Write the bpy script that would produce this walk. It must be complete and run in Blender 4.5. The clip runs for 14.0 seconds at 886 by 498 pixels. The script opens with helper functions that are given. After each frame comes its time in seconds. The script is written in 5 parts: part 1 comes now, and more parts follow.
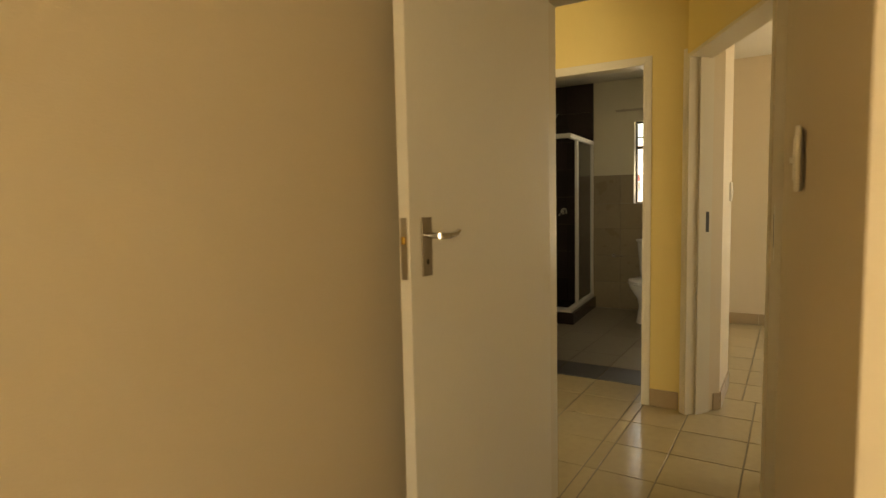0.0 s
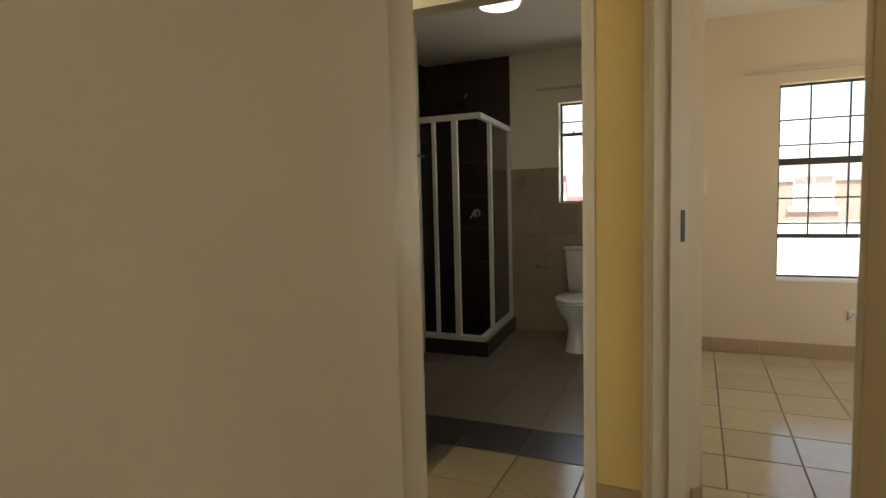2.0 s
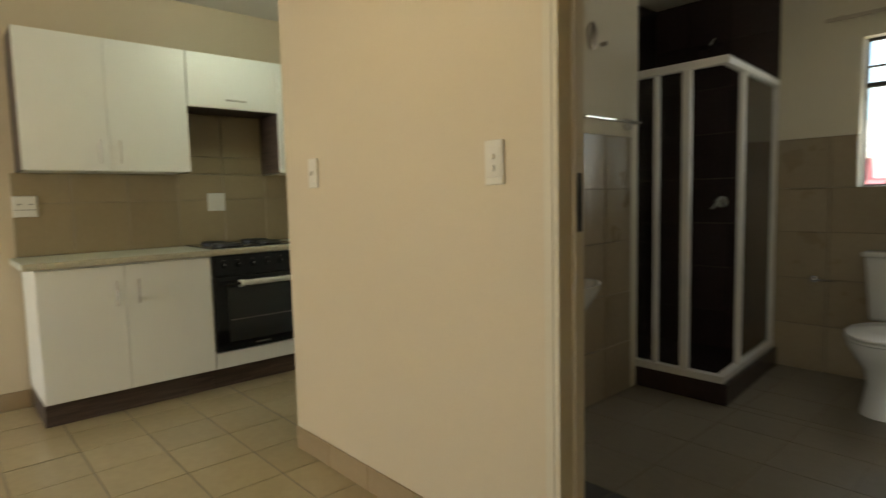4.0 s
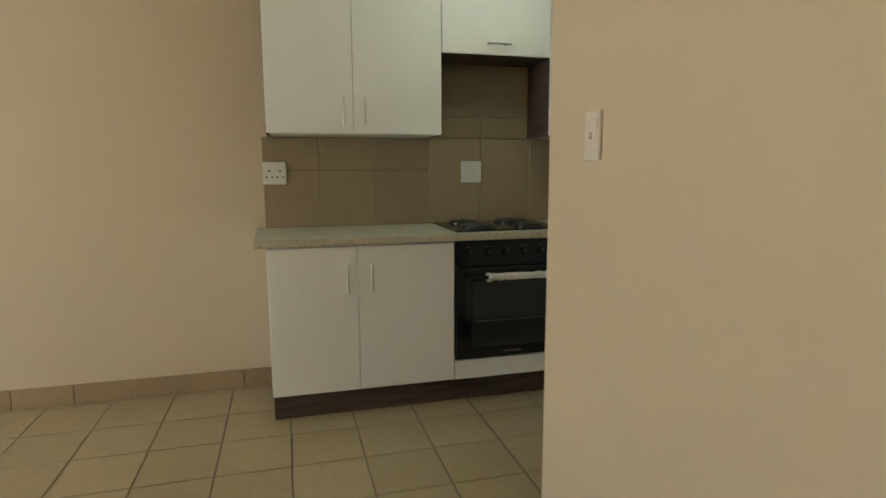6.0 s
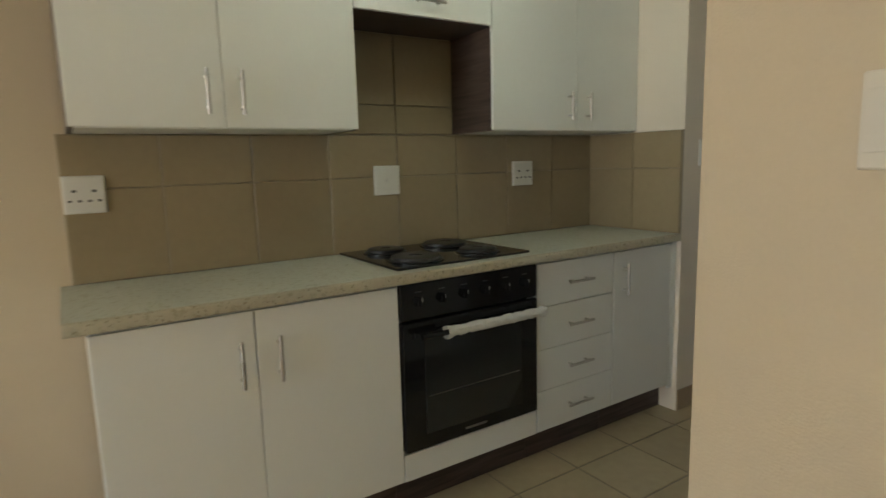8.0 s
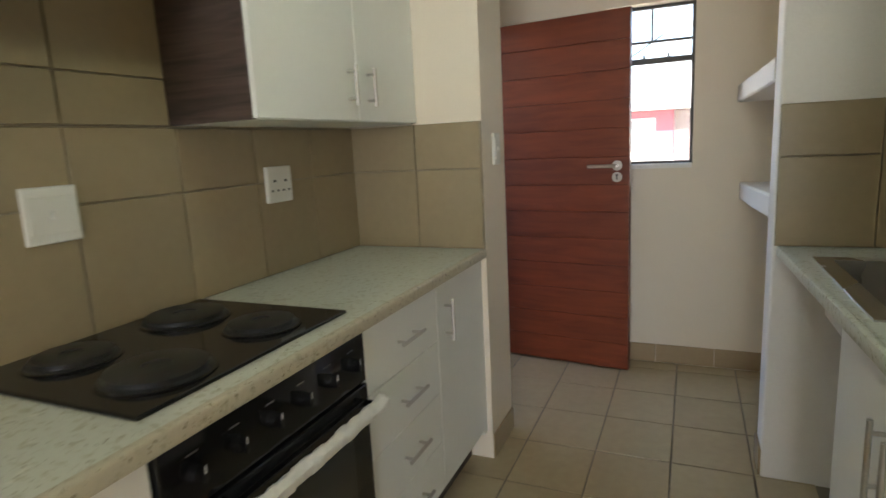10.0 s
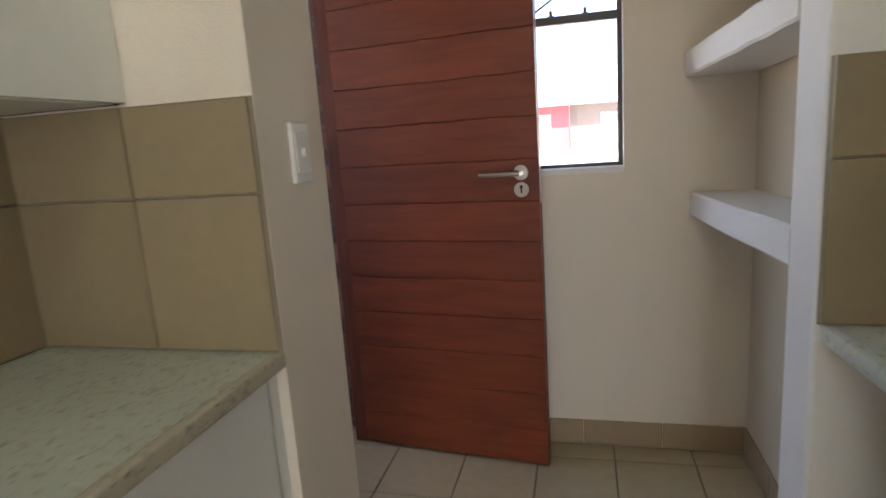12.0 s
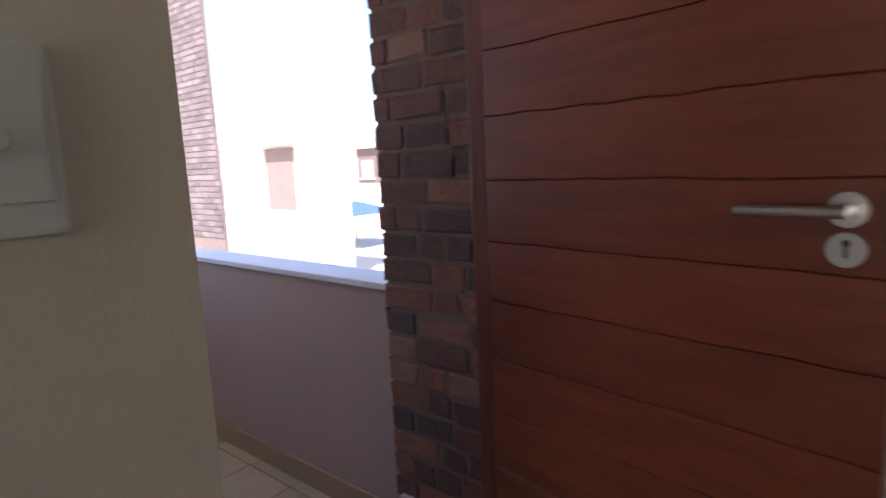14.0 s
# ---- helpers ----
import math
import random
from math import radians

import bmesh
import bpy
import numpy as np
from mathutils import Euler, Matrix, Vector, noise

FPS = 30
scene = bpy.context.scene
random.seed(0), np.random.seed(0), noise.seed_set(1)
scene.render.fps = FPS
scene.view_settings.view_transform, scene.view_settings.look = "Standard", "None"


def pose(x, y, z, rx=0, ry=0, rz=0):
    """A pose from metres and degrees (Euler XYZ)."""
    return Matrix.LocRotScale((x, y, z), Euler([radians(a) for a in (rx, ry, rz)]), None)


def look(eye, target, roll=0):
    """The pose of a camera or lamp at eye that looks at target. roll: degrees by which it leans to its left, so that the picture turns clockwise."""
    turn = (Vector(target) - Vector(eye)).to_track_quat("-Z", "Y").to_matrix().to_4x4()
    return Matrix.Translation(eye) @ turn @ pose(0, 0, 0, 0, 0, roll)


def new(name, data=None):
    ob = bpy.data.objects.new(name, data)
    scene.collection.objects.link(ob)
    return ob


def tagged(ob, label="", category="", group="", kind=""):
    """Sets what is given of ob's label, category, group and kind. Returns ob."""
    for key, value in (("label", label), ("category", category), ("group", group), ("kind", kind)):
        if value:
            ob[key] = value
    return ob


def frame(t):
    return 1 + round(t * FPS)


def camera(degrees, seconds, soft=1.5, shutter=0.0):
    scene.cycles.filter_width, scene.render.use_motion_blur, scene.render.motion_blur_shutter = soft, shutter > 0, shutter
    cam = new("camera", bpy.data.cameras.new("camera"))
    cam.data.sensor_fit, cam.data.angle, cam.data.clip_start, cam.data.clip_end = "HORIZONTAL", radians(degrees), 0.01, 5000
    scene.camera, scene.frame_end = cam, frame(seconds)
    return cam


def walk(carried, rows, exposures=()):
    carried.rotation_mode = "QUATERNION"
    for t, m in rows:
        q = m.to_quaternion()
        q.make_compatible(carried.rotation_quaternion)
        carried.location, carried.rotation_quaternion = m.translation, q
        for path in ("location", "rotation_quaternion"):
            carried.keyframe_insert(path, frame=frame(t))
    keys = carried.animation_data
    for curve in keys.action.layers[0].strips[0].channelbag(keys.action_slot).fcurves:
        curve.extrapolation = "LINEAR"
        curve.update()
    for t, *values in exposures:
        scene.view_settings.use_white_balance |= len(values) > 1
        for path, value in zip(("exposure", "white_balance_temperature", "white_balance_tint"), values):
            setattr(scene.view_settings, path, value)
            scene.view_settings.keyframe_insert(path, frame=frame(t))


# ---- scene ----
cam = camera(75.4, 14.0, soft=1.45, shutter=0.5)
PATH = [
    (0, (0.113, 0.588, 1.274), (-0.933, 2.283, 1.101), -1.3),
    (0.8, (-0.071, 1.124, 1.261), (-1.012, 2.879, 1.075), -1.4),
    (1.5, (-0.193, 1.586, 1.254), (-1.026, 3.396, 1.077), -1.6),
    (2.2, (-0.283, 2.017, 1.216), (-1.095, 3.837, 1.05), -1.5),
    (3, (-0.368, 2.449, 1.194), (-1.315, 4.203, 1.029), -1.7),
    (3.4, (-0.443, 2.644, 1.165), (-1.569, 4.291, 1.014), -2.5),
    (3.8, (-0.475, 2.784, 1.168), (-1.841, 4.235, 1.003), -1.6),
    (4.2, (-0.555, 2.939, 1.169), (-2.135, 4.151, 0.987), -1.4),
    (6.3, (-1.529, 3.356, 1.225), (-3.442, 3.863, 0.937), -0.1),
    (6.5, (-1.627, 3.334, 1.232), (-3.537, 3.854, 0.946), -0.2),
    (7, (-1.904, 3.3, 1.249), (-3.79, 3.898, 0.96), -0.2),
    (7.5, (-2.141, 3.259, 1.257), (-3.943, 4.077, 0.965), -0.9),
    (8, (-2.408, 3.241, 1.253), (-4.062, 4.325, 0.956), -1.6),
    (8.5, (-2.666, 3.28, 1.28), (-4.111, 4.626, 0.965), -2.2),
    (9, (-2.954, 3.333, 1.292), (-4.167, 4.889, 0.964), -2.7),
    (9.2, (-3.05, 3.361, 1.294), (-4.173, 4.982, 0.962), -2.8),
    (11.3, (-3.464, 4.26, 1.29), (-3.948, 6.162, 0.91), -3.6),
    (11.7, (-3.463, 4.506, 1.283), (-3.937, 6.413, 0.906), -3.9),
    (12.2, (-3.471, 4.824, 1.273), (-3.955, 6.728, 0.899), -3.9),
    (12.5, (-3.453, 4.973, 1.273), (-3.985, 6.864, 0.896), -3.7),
    (13, (-3.452, 5.28, 1.272), (-4.172, 7.11, 0.909), -3.3),
    (13.5, (-3.502, 5.511, 1.254), (-4.48, 7.222, 0.917), -3.1),
    (13.7, (-3.536, 5.601, 1.248), (-4.63, 7.243, 0.92), -2.9),
    (14, (-3.594, 5.722, 1.243), (-4.868, 7.230, 0.934), -2.7),
]

# the clip's picture is warmer in the hall than in the kitchen
EXPOSURES = [(0.0, 2.1, 10600, 8), (0.8, 2.3, 10000, 8), (1.5, 2.1, 8500, 8), (2.2, 1.85, 7000, 10), (3.0, 1.75, 7100, 8), (3.4, 2.0, 7200, 8), (4.2, 2.1, 6900, 5), (6.5, 1.85, 6550, 9), (8.5, 2.15, 6450, 9), (9.2, 2.5, 6400, 10), (11.3, 2.45, 6350, 14), (12.5, 2.3, 6350, 18), (13.5, 1.9, 6250, 20), (14.0, 1.65, 6200, 22)]
walk(cam, [(t, look(eye, target, roll)) for t, eye, target, roll in PATH], EXPOSURES)

# ---- world, sun and window light ----
SUN_ELEV, SUN_TURN = 55.0, 150.0
world = bpy.data.worlds.new("sky")
scene.world = world
world.use_nodes = True
wn = world.node_tree
sky = wn.nodes.new("ShaderNodeTexSky")
sky.sky_type, sky.sun_disc = "NISHITA", False
sky.air_density, sky.dust_density = 1.0, 1.6
sky.sun_elevation, sky.sun_rotation = radians(SUN_ELEV), radians(SUN_TURN)
wn.links.new(sky.outputs[0], wn.nodes["Background"].inputs["Color"])
wn.nodes["Background"].inputs["Strength"].default_value = 0.15
sun = bpy.data.lights.new("sun", "SUN")
sun.energy, sun.angle, sun.color = 5.0, radians(0.5), (1.0, 0.95, 0.86)
sun_ob = new("sun", sun)
sun_dir = Vector((math.sin(radians(SUN_TURN)) * math.cos(radians(SUN_ELEV)), math.cos(radians(SUN_TURN)) * math.cos(radians(SUN_ELEV)), math.sin(radians(SUN_ELEV))))
sun_ob.matrix_world = look(sun_dir * 30, (0, 0, 0))


def window_light(eye, target, w, h, watts, colour=(0.93, 0.97, 1.0)):
    """Sky light through one window's opening."""
    data = bpy.data.lights.new("window_light", "AREA")
    data.shape, data.size, data.size_y, data.energy, data.color = "RECTANGLE", w, h, watts, colour
    ob = new("window_light", data)
    ob.matrix_world = look(eye, target)
    return ob


window_light((-2.6, -1.98, 1.15), (-2.6, 0, 0.95), 1.9, 1.4, 15)
window_light((1.0, -1.98, 1.4), (1.0, 0, 1.3), 1.5, 1.3, 9.0, (1.0, 0.89, 0.70))
# Added fill through an assumed side window, brightens the far bedroom.
window_light((2.58, 5.3, 1.4), (0, 5.3, 1.0), 1.4, 1.3, 6)
window_light((-1.13, 7.12, 1.62), (-1.3, 5.0, 0.9), 0.5, 0.82, 0.55)
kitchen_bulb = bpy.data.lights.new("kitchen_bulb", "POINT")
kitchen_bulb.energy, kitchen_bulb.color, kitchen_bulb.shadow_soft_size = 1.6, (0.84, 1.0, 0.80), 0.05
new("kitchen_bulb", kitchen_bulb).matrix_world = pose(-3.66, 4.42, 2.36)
# Unseen warm lamp, added to yellow the upper hall walls.
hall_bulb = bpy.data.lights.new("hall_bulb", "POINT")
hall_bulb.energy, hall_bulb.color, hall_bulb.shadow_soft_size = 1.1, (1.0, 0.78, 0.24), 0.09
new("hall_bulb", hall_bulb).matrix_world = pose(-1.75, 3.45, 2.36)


# ---- materials ----
def material(name, colour, rough=0.6, metal=0.0, grain=0.06, scale=60.0, stain=0.06, stain_scale=1.6, bump=0.05, bump_scale=None, coat=0.0, piece=0.0, vary=0.16):
    """A surface with fine grain and broad stains in colour, varied gloss and a fine relief; piece: variation between separate pieces."""
    m = bpy.data.materials.new(name)
    m.use_nodes = True
    nt = m.node_tree
    nodes, links = nt.nodes, nt.links
    b = nodes["Principled BSDF"]
    co = nodes.new("ShaderNodeTexCoord")
    fine = nodes.new("ShaderNodeTexNoise")
    fine.inputs["Scale"].default_value, fine.inputs["Detail"].default_value = scale, 5
    broad = nodes.new("ShaderNodeTexNoise")
    broad.inputs["Scale"].default_value, broad.inputs["Detail"].default_value = stain_scale, 4
    place = co.outputs["Object"]
    if piece:
        who = nodes.new("ShaderNodeObjectInfo")
        move = nodes.new("ShaderNodeVectorMath")
        move.operation = "MULTIPLY_ADD"
        move.inputs[1].default_value = (17, 29, 13)
        links.new(who.outputs["Random"], move.inputs[0])
        links.new(place, move.inputs[2])
        place = move.outputs[0]
    for n in (fine, broad):
        links.new(place, n.inputs["Vector"])
    val = nodes.new("ShaderNodeMath")
    val.operation = "MULTIPLY_ADD"
    links.new(fine.outputs["Fac"], val.inputs[0])
    val.inputs[1].default_value, val.inputs[2].default_value = grain * 2, 1 - grain
    val2 = nodes.new("ShaderNodeMath")
    val2.operation = "MULTIPLY_ADD"
    links.new(broad.outputs["Fac"], val2.inputs[0])
    val2.inputs[1].default_value, val2.inputs[2].default_value = stain * 2, 1 - stain
    mul = nodes.new("ShaderNodeMath")
    mul.operation = "MULTIPLY"
    links.new(val.outputs[0], mul.inputs[0])
    links.new(val2.outputs[0], mul.inputs[1])
    last = mul
    if piece:
        info = nodes.new("ShaderNodeObjectInfo")
        pv = nodes.new("ShaderNodeMath")
        pv.operation = "MULTIPLY_ADD"
        links.new(info.outputs["Random"], pv.inputs[0])
        pv.inputs[1].default_value, pv.inputs[2].default_value = piece * 2, 1 - piece
        last = nodes.new("ShaderNodeMath")
        last.operation = "MULTIPLY"
        links.new(mul.outputs[0], last.inputs[0])
        links.new(pv.outputs[0], last.inputs[1])
    tint = nodes.new("ShaderNodeMix")
    tint.data_type, tint.blend_type = "RGBA", "MULTIPLY"
    tint.inputs["Factor"].default_value = 1.0
    tint.inputs["A"].default_value = (*colour, 1)
    links.new(last.outputs[0], tint.inputs["B"])
    links.new(tint.outputs["Result"], b.inputs["Base Color"])
    rg = nodes.new("ShaderNodeMath")
    rg.operation = "MULTIPLY_ADD"
    links.new(broad.outputs["Fac"], rg.inputs[0])
    rg.inputs[1].default_value, rg.inputs[2].default_value = vary, max(rough - vary / 2, 0.02)
    links.new(rg.outputs[0], b.inputs["Roughness"])
    b.inputs["Metallic"].default_value = metal
    if coat:
        b.inputs["Coat Weight"].default_value, b.inputs["Coat Roughness"].default_value = coat, 0.08
    if bump:
        bn = nodes.new("ShaderNodeTexNoise")
        bn.inputs["Scale"].default_value, bn.inputs["Detail"].default_value = bump_scale or scale, 4
        links.new(place, bn.inputs["Vector"])
        bp = nodes.new("ShaderNodeBump")
        bp.inputs["Strength"].default_value, bp.inputs["Distance"].default_value = bump, 0.01
        links.new(bn.outputs["Fac"], bp.inputs["Height"])
        links.new(bp.outputs["Normal"], b.inputs["Normal"])
    return m


def streaky(name, dark, light, stretch, scale=6.0, rough=0.45, bump=0.08, piece=0.1):
    """Wood grain: noise drawn out along one axis, between two colours."""
    m = material(name, light, rough, bump=0, piece=piece)
    nodes, links = m.node_tree.nodes, m.node_tree.links
    b = nodes["Principled BSDF"]
    co = nodes.new("ShaderNodeTexCoord")
    mp = nodes.new("ShaderNodeMapping")
    mp.inputs["Scale"].default_value = stretch
    info = nodes.new("ShaderNodeObjectInfo")
    off = nodes.new("ShaderNodeVectorMath")
    off.operation = "MULTIPLY_ADD"
    off.inputs[1].default_value = (7, 3, 11)
    links.new(info.outputs["Random"], off.inputs[0])
    links.new(co.outputs["Object"], off.inputs[2])
    links.new(off.outputs[0], mp.inputs["Vector"])
    n = nodes.new("ShaderNodeTexNoise")
    n.inputs["Scale"].default_value, n.inputs["Detail"].default_value, n.inputs["Distortion"].default_value = scale, 7, 0.6
    links.new(mp.outputs[0], n.inputs["Vector"])
    ramp = nodes.new("ShaderNodeValToRGB")
    ramp.color_ramp.elements[0].position, ramp.color_ramp.elements[1].position = 0.32, 0.68
    ramp.color_ramp.elements[0].color, ramp.color_ramp.elements[1].color = (*dark, 1), (*light, 1)
    links.new(n.outputs["Fac"], ramp.inputs[0])
    tint = next(x for x in nodes if x.bl_idname == "ShaderNodeMix")
    links.new(ramp.outputs[0], tint.inputs["A"])
    bp = nodes.new("ShaderNodeBump")
    bp.inputs["Strength"].default_value, bp.inputs["Distance"].default_value = bump, 0.01
    links.new(n.outputs["Fac"], bp.inputs["Height"])
    links.new(bp.outputs["Normal"], b.inputs["Normal"])
    return m


def speckled(name, base, spots, rough=0.35):
    """Laminate with a granite print: pale ground, olive flecks of two sizes."""
    m = material(name, base, rough, grain=0.08, scale=90, bump=0.02)
    nodes, links = m.node_tree.nodes, m.node_tree.links
    tint = next(x for x in nodes if x.bl_idname == "ShaderNodeMix")
    co = nodes.new("ShaderNodeTexCoord")
    source = None
    for scale, edge, colour in spots:
        n = nodes.new("ShaderNodeTexNoise")
        n.inputs["Scale"].default_value, n.inputs["Detail"].default_value, n.inputs["Roughness"].default_value = scale, 3, 0.65
        links.new(co.outputs["Object"], n.inputs["Vector"])
        r = nodes.new("ShaderNodeValToRGB")
        r.color_ramp.elements[0].position, r.color_ramp.elements[1].position = edge, edge + 0.07
        links.new(n.outputs["Fac"], r.inputs[0])
        mix = nodes.new("ShaderNodeMix")
        mix.data_type = "RGBA"
        mix.inputs["A"].default_value, mix.inputs["B"].default_value = (*base, 1), (*colour, 1)
        links.new(r.outputs[0], mix.inputs["Factor"])
        if source:
            links.new(source, mix.inputs["A"])
        source = mix.outputs["Result"]
    links.new(source, tint.inputs["A"])
    return m


def glass(name, colour=(0.95, 0.97, 0.96), rough=0.0):
    m = bpy.data.materials.new(name)
    m.use_nodes = True
    b = m.node_tree.nodes["Principled BSDF"]
    b.inputs["Base Color"].default_value = (*colour, 1)
    b.inputs["Transmission Weight"].default_value = 1.0
    b.inputs["Roughness"].default_value, b.inputs["IOR"].default_value = rough, 1.2
    return m


CREAM = material("cream_wall_paint", (0.60, 0.505, 0.365), 0.62, grain=0.03, scale=140, stain=0.035, bump=0.12, bump_scale=220)
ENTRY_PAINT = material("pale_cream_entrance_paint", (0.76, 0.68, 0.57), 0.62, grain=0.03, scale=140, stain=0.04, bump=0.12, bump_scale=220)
# Yellow-cream paint, its yellow deepened to carry the hall's warm light.
HALL_WARM_LIT = material("hall_paint_with_warm_light", (0.66, 0.505, 0.20), 0.62, grain=0.03, scale=140, stain=0.035, bump=0.12, bump_scale=220)
BATH_PAINT = material("bathroom_wall_paint", (0.72, 0.68, 0.55), 0.6, grain=0.03, scale=140, stain=0.04, bump=0.1, bump_scale=200)
CEILING = material("ceiling_paint", (0.72, 0.69, 0.62), 0.8, grain=0.03, stain=0.04, bump=0.1, bump_scale=160)
ENAMEL = material("enamel_door_paint", (0.66, 0.62, 0.53), 0.4, grain=0.02, stain=0.03, bump=0.05, bump_scale=25)
FRAME_ENAMEL = material("cream_enamel_frame_paint", (0.60, 0.54, 0.42), 0.36, grain=0.02, stain=0.05, bump=0.05, bump_scale=25)
WHITE_LAM = material("white_melamine", (0.81, 0.815, 0.78), 0.42, grain=0.015, stain=0.02, bump=0.03, bump_scale=180)
SHELF_WHITE = material("white_plaster_paint", (0.80, 0.77, 0.74), 0.6, grain=0.03, stain=0.04, bump=0.14, bump_scale=90)
WENGE = streaky("dark_wenge_board", (0.045, 0.03, 0.026), (0.10, 0.068, 0.055), (0.6, 0.6, 8), 7, 0.5, 0.05)
MERANTI = streaky("red_meranti_wood", (0.128, 0.024, 0.008), (0.188, 0.040, 0.013), (0.9, 5, 7), 4, 0.38, 0.04, 0.10)
MERANTI_UP = streaky("red_meranti_frame", (0.10, 0.022, 0.010), (0.16, 0.038, 0.018), (12, 12, 0.8), 5, 0.45, 0.06)
COUNTER = speckled("granite_print_laminate", (0.58, 0.60, 0.53), [(60, 0.55, (0.46, 0.46, 0.36)), (120, 0.62, (0.22, 0.21, 0.14)), (42, 0.64, (0.70, 0.70, 0.62))])
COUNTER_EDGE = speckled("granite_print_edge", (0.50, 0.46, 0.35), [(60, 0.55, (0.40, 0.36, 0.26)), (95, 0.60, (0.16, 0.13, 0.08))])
FLOOR_TILE = material("beige_ceramic_floor_tile", (0.43, 0.355, 0.225), 0.17, grain=0.10, scale=26, stain=0.06, stain_scale=5, bump=0.05, bump_scale=14, piece=0.05, vary=0.05)
GROUT = material("brown_grout", (0.22, 0.185, 0.13), 0.9, grain=0.15, bump=0.2)
GROUT_PALE = material("pale_grout", (0.34, 0.29, 0.21), 0.9, grain=0.15, bump=0.2)
SKIRT_TILE = material("skirting_tile", (0.355, 0.26, 0.155), 0.35, grain=0.08, scale=40, stain=0.06, bump=0.04, piece=0.05)
SPLASH = material("khaki_splash_tile", (0.315, 0.250, 0.152), 0.32, grain=0.08, scale=35, stain=0.08, stain_scale=4, bump=0.03, piece=0.05)
BATH_TILE = material("grey_brown_bath_tile", (0.36, 0.30, 0.21), 0.3, grain=0.10, scale=40, stain=0.08, stain_scale=4, bump=0.03, piece=0.06)
BATH_FLOOR = material("grey_bath_floor_tile", (0.25, 0.22, 0.17), 0.3, grain=0.12, scale=30, stain=0.06, stain_scale=4, bump=0.03, piece=0.05, vary=0.05)
DARK_TILE = material("dark_brown_tile", (0.040, 0.026, 0.026), 0.22, grain=0.2, scale=45, stain=0.15, stain_scale=5, bump=0.03, piece=0.15)
SLATE_TILE = material("charcoal_threshold_tile", (0.06, 0.058, 0.062), 0.3, grain=0.2, scale=45, stain=0.15, bump=0.04, piece=0.1)
STEEL = material("brushed_steel", (0.55, 0.53, 0.50), 0.3, 1.0, grain=0.05, scale=200, bump=0.02)
CHROME = material("chrome", (0.72, 0.72, 0.72), 0.1, 1.0, grain=0.01, stain=0.02, bump=0)
BRONZE = material("satin_nickel_plate", (0.42, 0.37, 0.30), 0.33, 1.0, grain=0.05, scale=160, bump=0.02)
BRASS = material("bright_brass", (0.80, 0.56, 0.18), 0.25, 1.0, grain=0.04, scale=160, bump=0.02)
WHITE_PLASTIC = material("white_plastic", (0.72, 0.71, 0.66), 0.35, grain=0.01, stain=0.02, bump=0.0)
SWITCH_WHITE = material("aged_white_switch_plastic", (0.66, 0.62, 0.54), 0.35, grain=0.01, stain=0.02, bump=0.0)
DARK_PLASTIC = material("dark_slot", (0.02, 0.02, 0.02), 0.5, bump=0)
BLACK_ENAMEL = material("black_enamel", (0.009, 0.009, 0.010), 0.07, grain=0.1, stain=0.1, bump=0, vary=0.04)
BLACK_IRON = material("cast_iron_plate", (0.018, 0.018, 0.018), 0.36, grain=0.2, scale=120, bump=0.05)
OVEN_GLASS = material("dark_oven_glass", (0.022, 0.024, 0.024), 0.05, grain=0.0, stain=0.0, bump=0, coat=0.3, vary=0.0)
WRAP = material("crinkled_white_film", (0.72, 0.71, 0.68), 0.35, grain=0.12, scale=60, bump=0.7, bump_scale=45)
CERAMIC = material("white_ceramic", (0.80, 0.80, 0.78), 0.12, grain=0.01, stain=0.02, bump=0, coat=0.4)
ALU_WHITE = material("white_aluminium", (0.74, 0.73, 0.70), 0.38, grain=0.02, stain=0.04, bump=0)
GREY_TRACK = material("cream_curtain_track", (0.50, 0.44, 0.35), 0.45, grain=0.03, stain=0.05, bump=0)
FRAME_PAINT = material("dark_steel_window_paint", (0.05, 0.047, 0.045), 0.45, grain=0.1, stain=0.1, bump=0.1)
BRICK = material("clay_face_brick", (0.17, 0.085, 0.062), 0.85, grain=0.3, scale=55, stain=0.35, stain_scale=14, bump=0.6, bump_scale=60, piece=0.18)
hue = BRICK.node_tree.nodes.new("ShaderNodeValToRGB")
hue.color_ramp.interpolation = "LINEAR"
hue.color_ramp.elements[0].color, hue.color_ramp.elements[1].color = (0.095, 0.066, 0.066, 1), (0.185, 0.115, 0.085, 1)
for at, colour in ((0.3, (0.115, 0.065, 0.056)), (0.65, (0.15, 0.068, 0.050)), (0.82, (0.21, 0.095, 0.064))):
    hue.color_ramp.elements.new(at).color = (*colour, 1)
who = BRICK.node_tree.nodes.new("ShaderNodeObjectInfo")
BRICK.node_tree.links.new(who.outputs["Random"], hue.inputs[0])
BRICK.node_tree.links.new(hue.outputs[0], next(x for x in BRICK.node_tree.nodes if x.bl_idname == "ShaderNodeMix").inputs["A"])
FAR_PANE = material("far_window_glass", (0.30, 0.28, 0.28), 0.1, grain=0.05, bump=0)
BRICK_PALE = material("pale_mauve_face_brick", (0.14, 0.112, 0.112), 0.9, grain=0.25, scale=30, stain=0.2, stain_scale=3, bump=0.4, bump_scale=30, piece=0.3)
BRICK_FAR = material("far_face_brick", (0.17, 0.125, 0.112), 0.9, grain=0.25, scale=14, stain=0.2, stain_scale=2, bump=0.3, bump_scale=14, piece=0.2)
MORTAR = material("brown_mortar", (0.155, 0.115, 0.092), 0.95, grain=0.2, scale=80, stain=0.15, stain_scale=6, bump=0.5, bump_scale=90)
